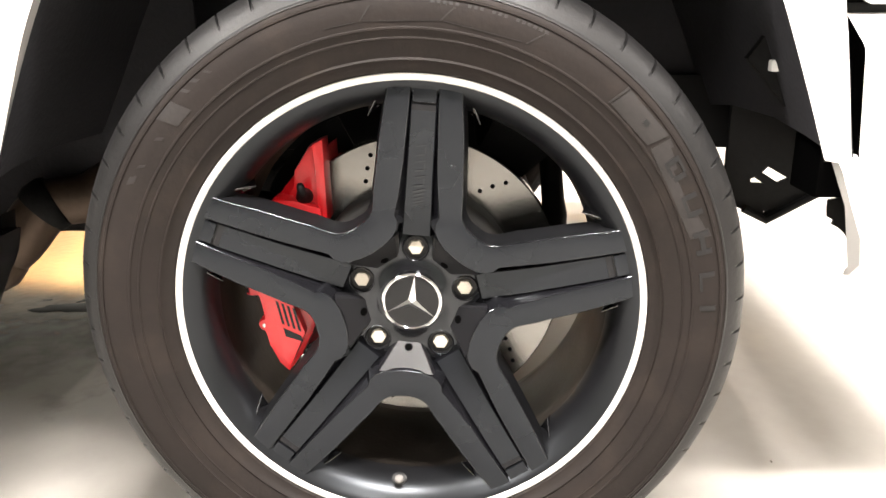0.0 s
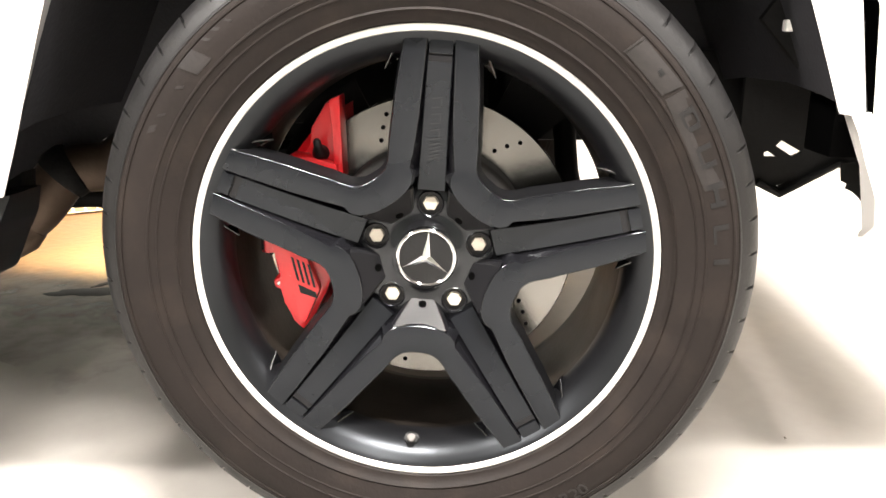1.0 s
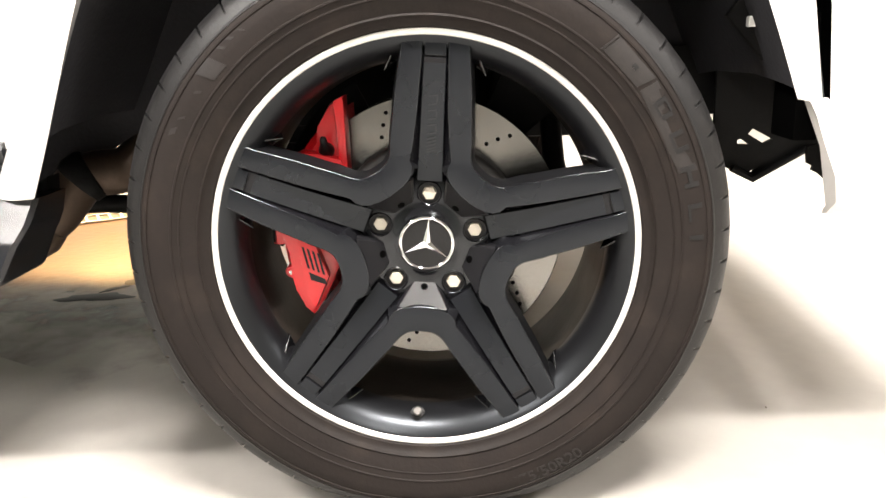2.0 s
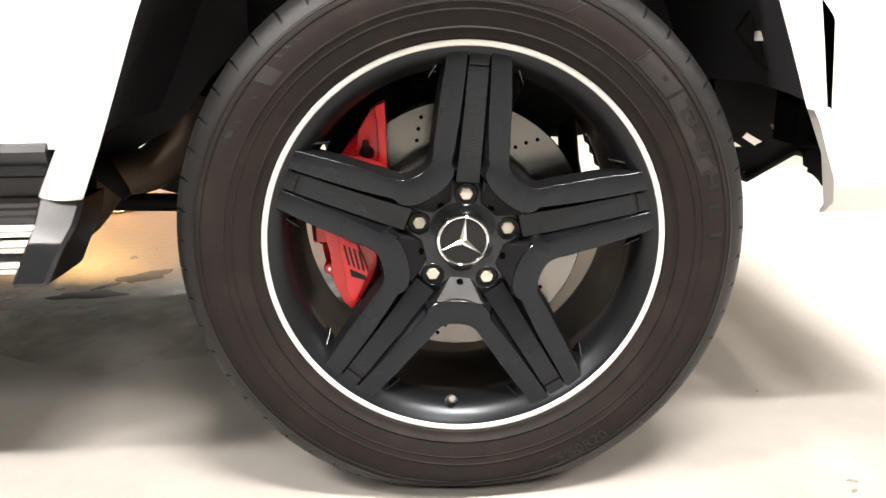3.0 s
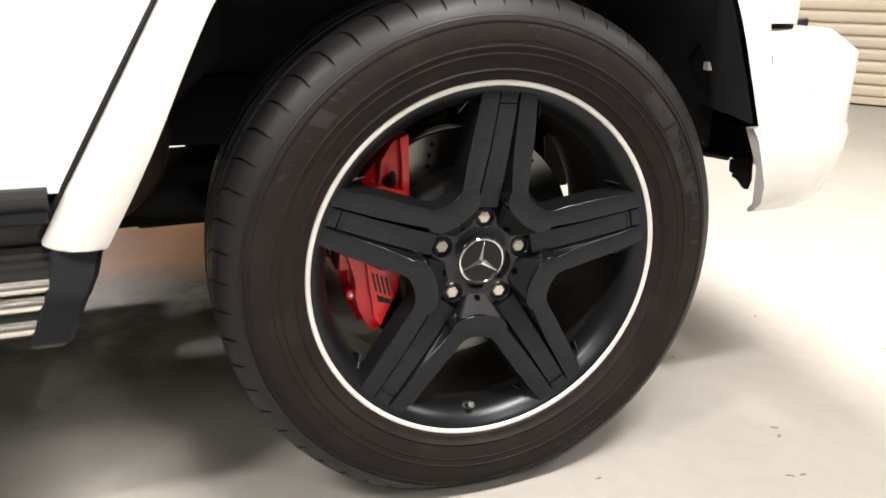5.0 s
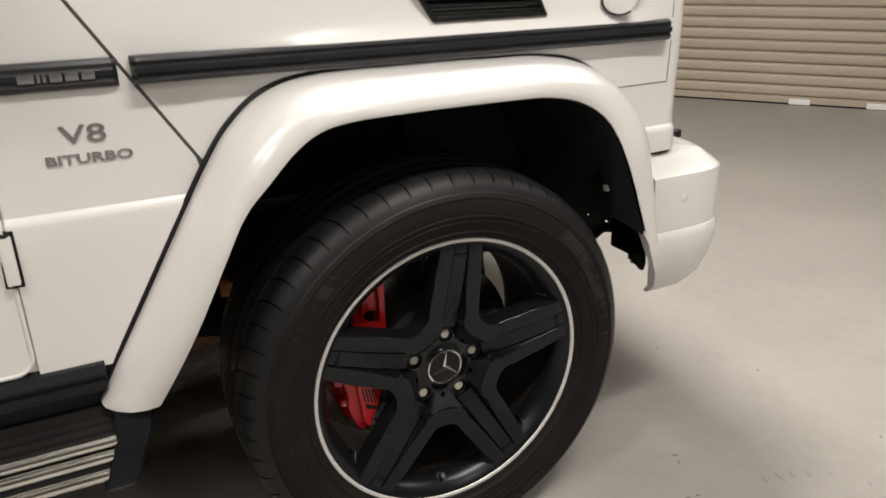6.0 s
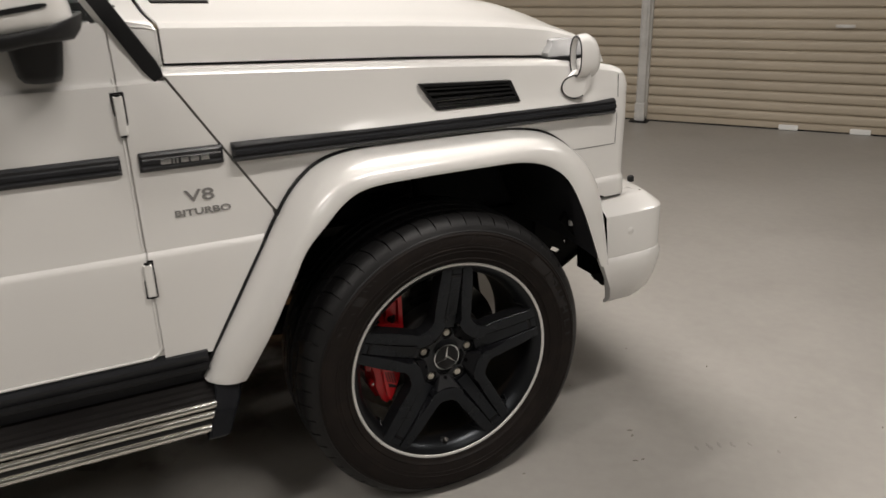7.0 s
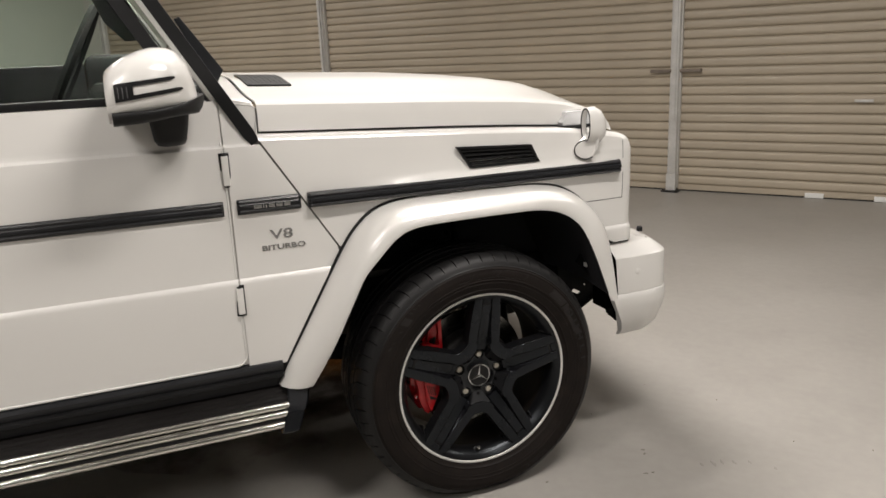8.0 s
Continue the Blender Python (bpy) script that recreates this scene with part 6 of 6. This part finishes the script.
def build_dark_patch(x, y, a, b, turn, seed):
    """A thin, dark, matte patch with an uneven rim."""
    rng = random.Random(seed)
    n = 40
    ph = [rng.uniform(0, 6.28) for _ in range(4)]
    rim = []
    for k in range(n):
        t = 2 * math.pi * k / n
        r = 1 + 0.16 * math.sin(2 * t + ph[0]) + 0.13 * math.sin(3 * t + ph[1]) + 0.10 * math.sin(5 * t + ph[2]) + 0.07 * math.sin(9 * t + ph[3])
        u, v = a * r * math.cos(t), b * r * math.sin(t)
        rim.append((u * math.cos(turn) - v * math.sin(turn), u * math.sin(turn) + v * math.cos(turn)))
    bm = sheet([[(p * f, q * f, z) for p, q in rim] for f, z in ((1.0, 0.0002), (0.992, 0.0005), (0.97, 0.0006))], False, True)
    bm.verts.ensure_lookup_table()
    bm.faces.new([bm.verts[2 * n + k] for k in range(n)])
    ob = part("puddle", bm, DARK_FILM, None, "", 60)
    ob.location = (x, y, 0.0004)
    tagged(ob, "dark matte patch on the concrete under the car", "puddle", "puddles")


def build_shaded_stain(x, y, a, b, seed):
    """A brown, half-dried stain on the concrete, with shade put into its colour."""
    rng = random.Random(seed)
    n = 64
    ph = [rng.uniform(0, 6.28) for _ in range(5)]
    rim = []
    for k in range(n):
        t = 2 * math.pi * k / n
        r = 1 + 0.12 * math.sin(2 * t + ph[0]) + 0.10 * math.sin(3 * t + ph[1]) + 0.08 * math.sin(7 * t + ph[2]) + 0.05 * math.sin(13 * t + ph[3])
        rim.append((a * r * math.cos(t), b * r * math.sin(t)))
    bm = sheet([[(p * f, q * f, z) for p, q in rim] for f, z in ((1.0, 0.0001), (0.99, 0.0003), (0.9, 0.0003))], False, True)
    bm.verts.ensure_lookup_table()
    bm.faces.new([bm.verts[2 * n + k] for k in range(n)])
    ob = part("floor_stain", bm, SHADED_STAIN, None, "", 60)
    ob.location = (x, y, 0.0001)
    tagged(ob, "brown half-dried stain with under-car shade darkened into its colour", "stain")


def build_crumb(x, y, size, turn, seed, faint=False):
    """A dried scuff of dirt on the floor."""
    rng = random.Random(seed)
    bm = bmesh.new()
    n = 9
    rim = [bm.verts.new((size * rng.uniform(0.5, 1.2) * math.cos(2 * math.pi * k / n), size * 0.4 * rng.uniform(0.4, 1.3) * math.sin(2 * math.pi * k / n), 0.0)) for k in range(n)]
    top = [bm.verts.new(v.co * 0.6 + Vector((0, 0, 0.0003 if faint else 0.0016))) for v in rim]
    for k in range(n):
        bm.faces.new((rim[k], rim[(k + 1) % n], top[(k + 1) % n], top[k]))
    bm.faces.new(top)
    ob = part("dirt_crumb", bm, PRINT if faint else GRIME, None, "", 30)
    ob.matrix_basis = pose(x, y, 0.0006, 0, 0, turn)
    tagged(ob, "faint grey scuff print on the concrete floor" if faint else "small dried dirt crumb on the concrete floor", "dirt", "floor prints" if faint else "dirt crumbs")


def build_drain():
    root = empty("floor_drain", pose(-1.25, 2.0, 0.0, 0, 0, 30))
    tagged(root, "steel drain grating set across the concrete floor", "floor drain")
    part("channel", block((-1.6, -0.055, 0.0006), (1.6, 0.055, 0.0016)), BLACK, root, "dark drain channel")
    for y in (-0.06, 0.06):
        part("edge_bar", block((-1.6, y - 0.006, 0.0006), (1.6, y + 0.006, 0.007), 0.001), GALV, root)
    for k in range(76):
        part("grating_bar", block((-1.58 + k * 0.042, -0.054, 0.002), (-1.572 + k * 0.042, 0.054, 0.0065)), GALV, root, "", 0)


def build_work_lamp():
    """Warm lamp on a stand, beyond the far side of the car."""
    root = empty("work_lamp", pose(-1.95, 3.1, 0))
    tagged(root, "warm portable work lamp standing on the floor", "work lamp")
    aim = look((0, 0, 1.55), (0.95, -1.6, 0))
    head = part("lamp_head", block((-0.2, -0.14, 0.012), (0.2, 0.14, 0.09), 0.02), BLACK, root)
    face = part("lamp_face", block((-0.18, -0.12, 0.004), (0.18, 0.12, 0.011)), glow("warm_lamp_face", (1.0, 0.55, 0.2), 4.0), root, "glowing warm lamp face")
    la = bpy.data.lights.new("work_light", "AREA")
    la.shape, la.size, la.size_y, la.energy, la.color = "RECTANGLE", 0.36, 0.24, 13.0, (1.0, 0.58, 0.20)
    la.spread = radians(70)
    lamp = new("work_light", la)
    lamp.parent = root
    for ob in (head, face, lamp):
        ob.matrix_basis = aim
    part("lamp_stand", rod([(0, 0.05, 0.02), (0, 0.05, 1.50)], 0.012, 10), BLACK, root)
    for k in range(3):
        a = 2 * math.pi * k / 3
        part("leg", rod([(0, 0.05, 0.16), (0.24 * math.cos(a), 0.05 + 0.24 * math.sin(a), 0.008)], 0.008, 8), BLACK, root)


build_room()
for x, y, share in ((-2.4, -1.2, 0.66), (0.4, -1.15, 0.92), (-2.8, -3.3, 0.44), (0.8, -3.3, 0.30), (4.0, -0.8, 0.55), (-2.4, 2.2, 0.65), (0.2, 1.2, 1.75), (-1.6, 6.2, 1.1)):
    build_ceiling_lamp(x, y, share, 90 if y < -3 else 0)
build_work_lamp()
build_car()
for s in (-8, -4, 0, 4, 8):
    build_post(s)
for x, y, a, b, turn, seed in ((-0.935, 0.965, 0.085, 0.036, 0.05, 3), (-0.835, 1.115, 0.066, 0.050, 0.6, 8), (-0.915, 1.035, 0.040, 0.014, 0.9, 11)):
    build_dark_patch(x, y, a, b, turn, seed)
build_drain()
build_shaded_stain(-0.85, 1.62, 1.08, 1.05, 5)
for x, y, size, turn, seed in ((0.587, 0.004, 0.011, -20, 1), (0.575, -0.02, 0.008, 40, 2), (0.508, -0.121, 0.009, -30, 3), (0.53, -0.125, 0.007, 10, 4), (0.201, -0.027, 0.006, 0, 5), (1.058, 0.186, 0.007, 60, 6), (1.069, -0.174, 0.007, 20, 7),
                               (0.575, 0.30, 0.005, 80, 9), (0.9, 0.42, 0.006, 15, 10), (1.25, -0.33, 0.006, 50, 11), (-0.2, -0.18, 0.005, 30, 12), (0.28, -0.20, 0.005, 0, 13)):
    build_crumb(x - 0.013, y - 0.014, size, turn, seed)
for x, y, size, turn, seed in ((0.70, -0.155, 0.016, 70, 21), (0.735, -0.165, 0.018, 75, 22), (0.765, -0.175, 0.018, 68, 23), (0.80, -0.19, 0.016, 72, 24), (0.89, -0.275, 0.012, 60, 25), (0.845, -0.21, 0.012, 80, 26)):
    build_crumb(x - 0.013, y - 0.014, size, turn, seed, True)
SLAT = slat_mesh(3.92)
for s in (-8, -4, 0, 4):
    build_shutter(s + 0.04, 3.92, SLAT)
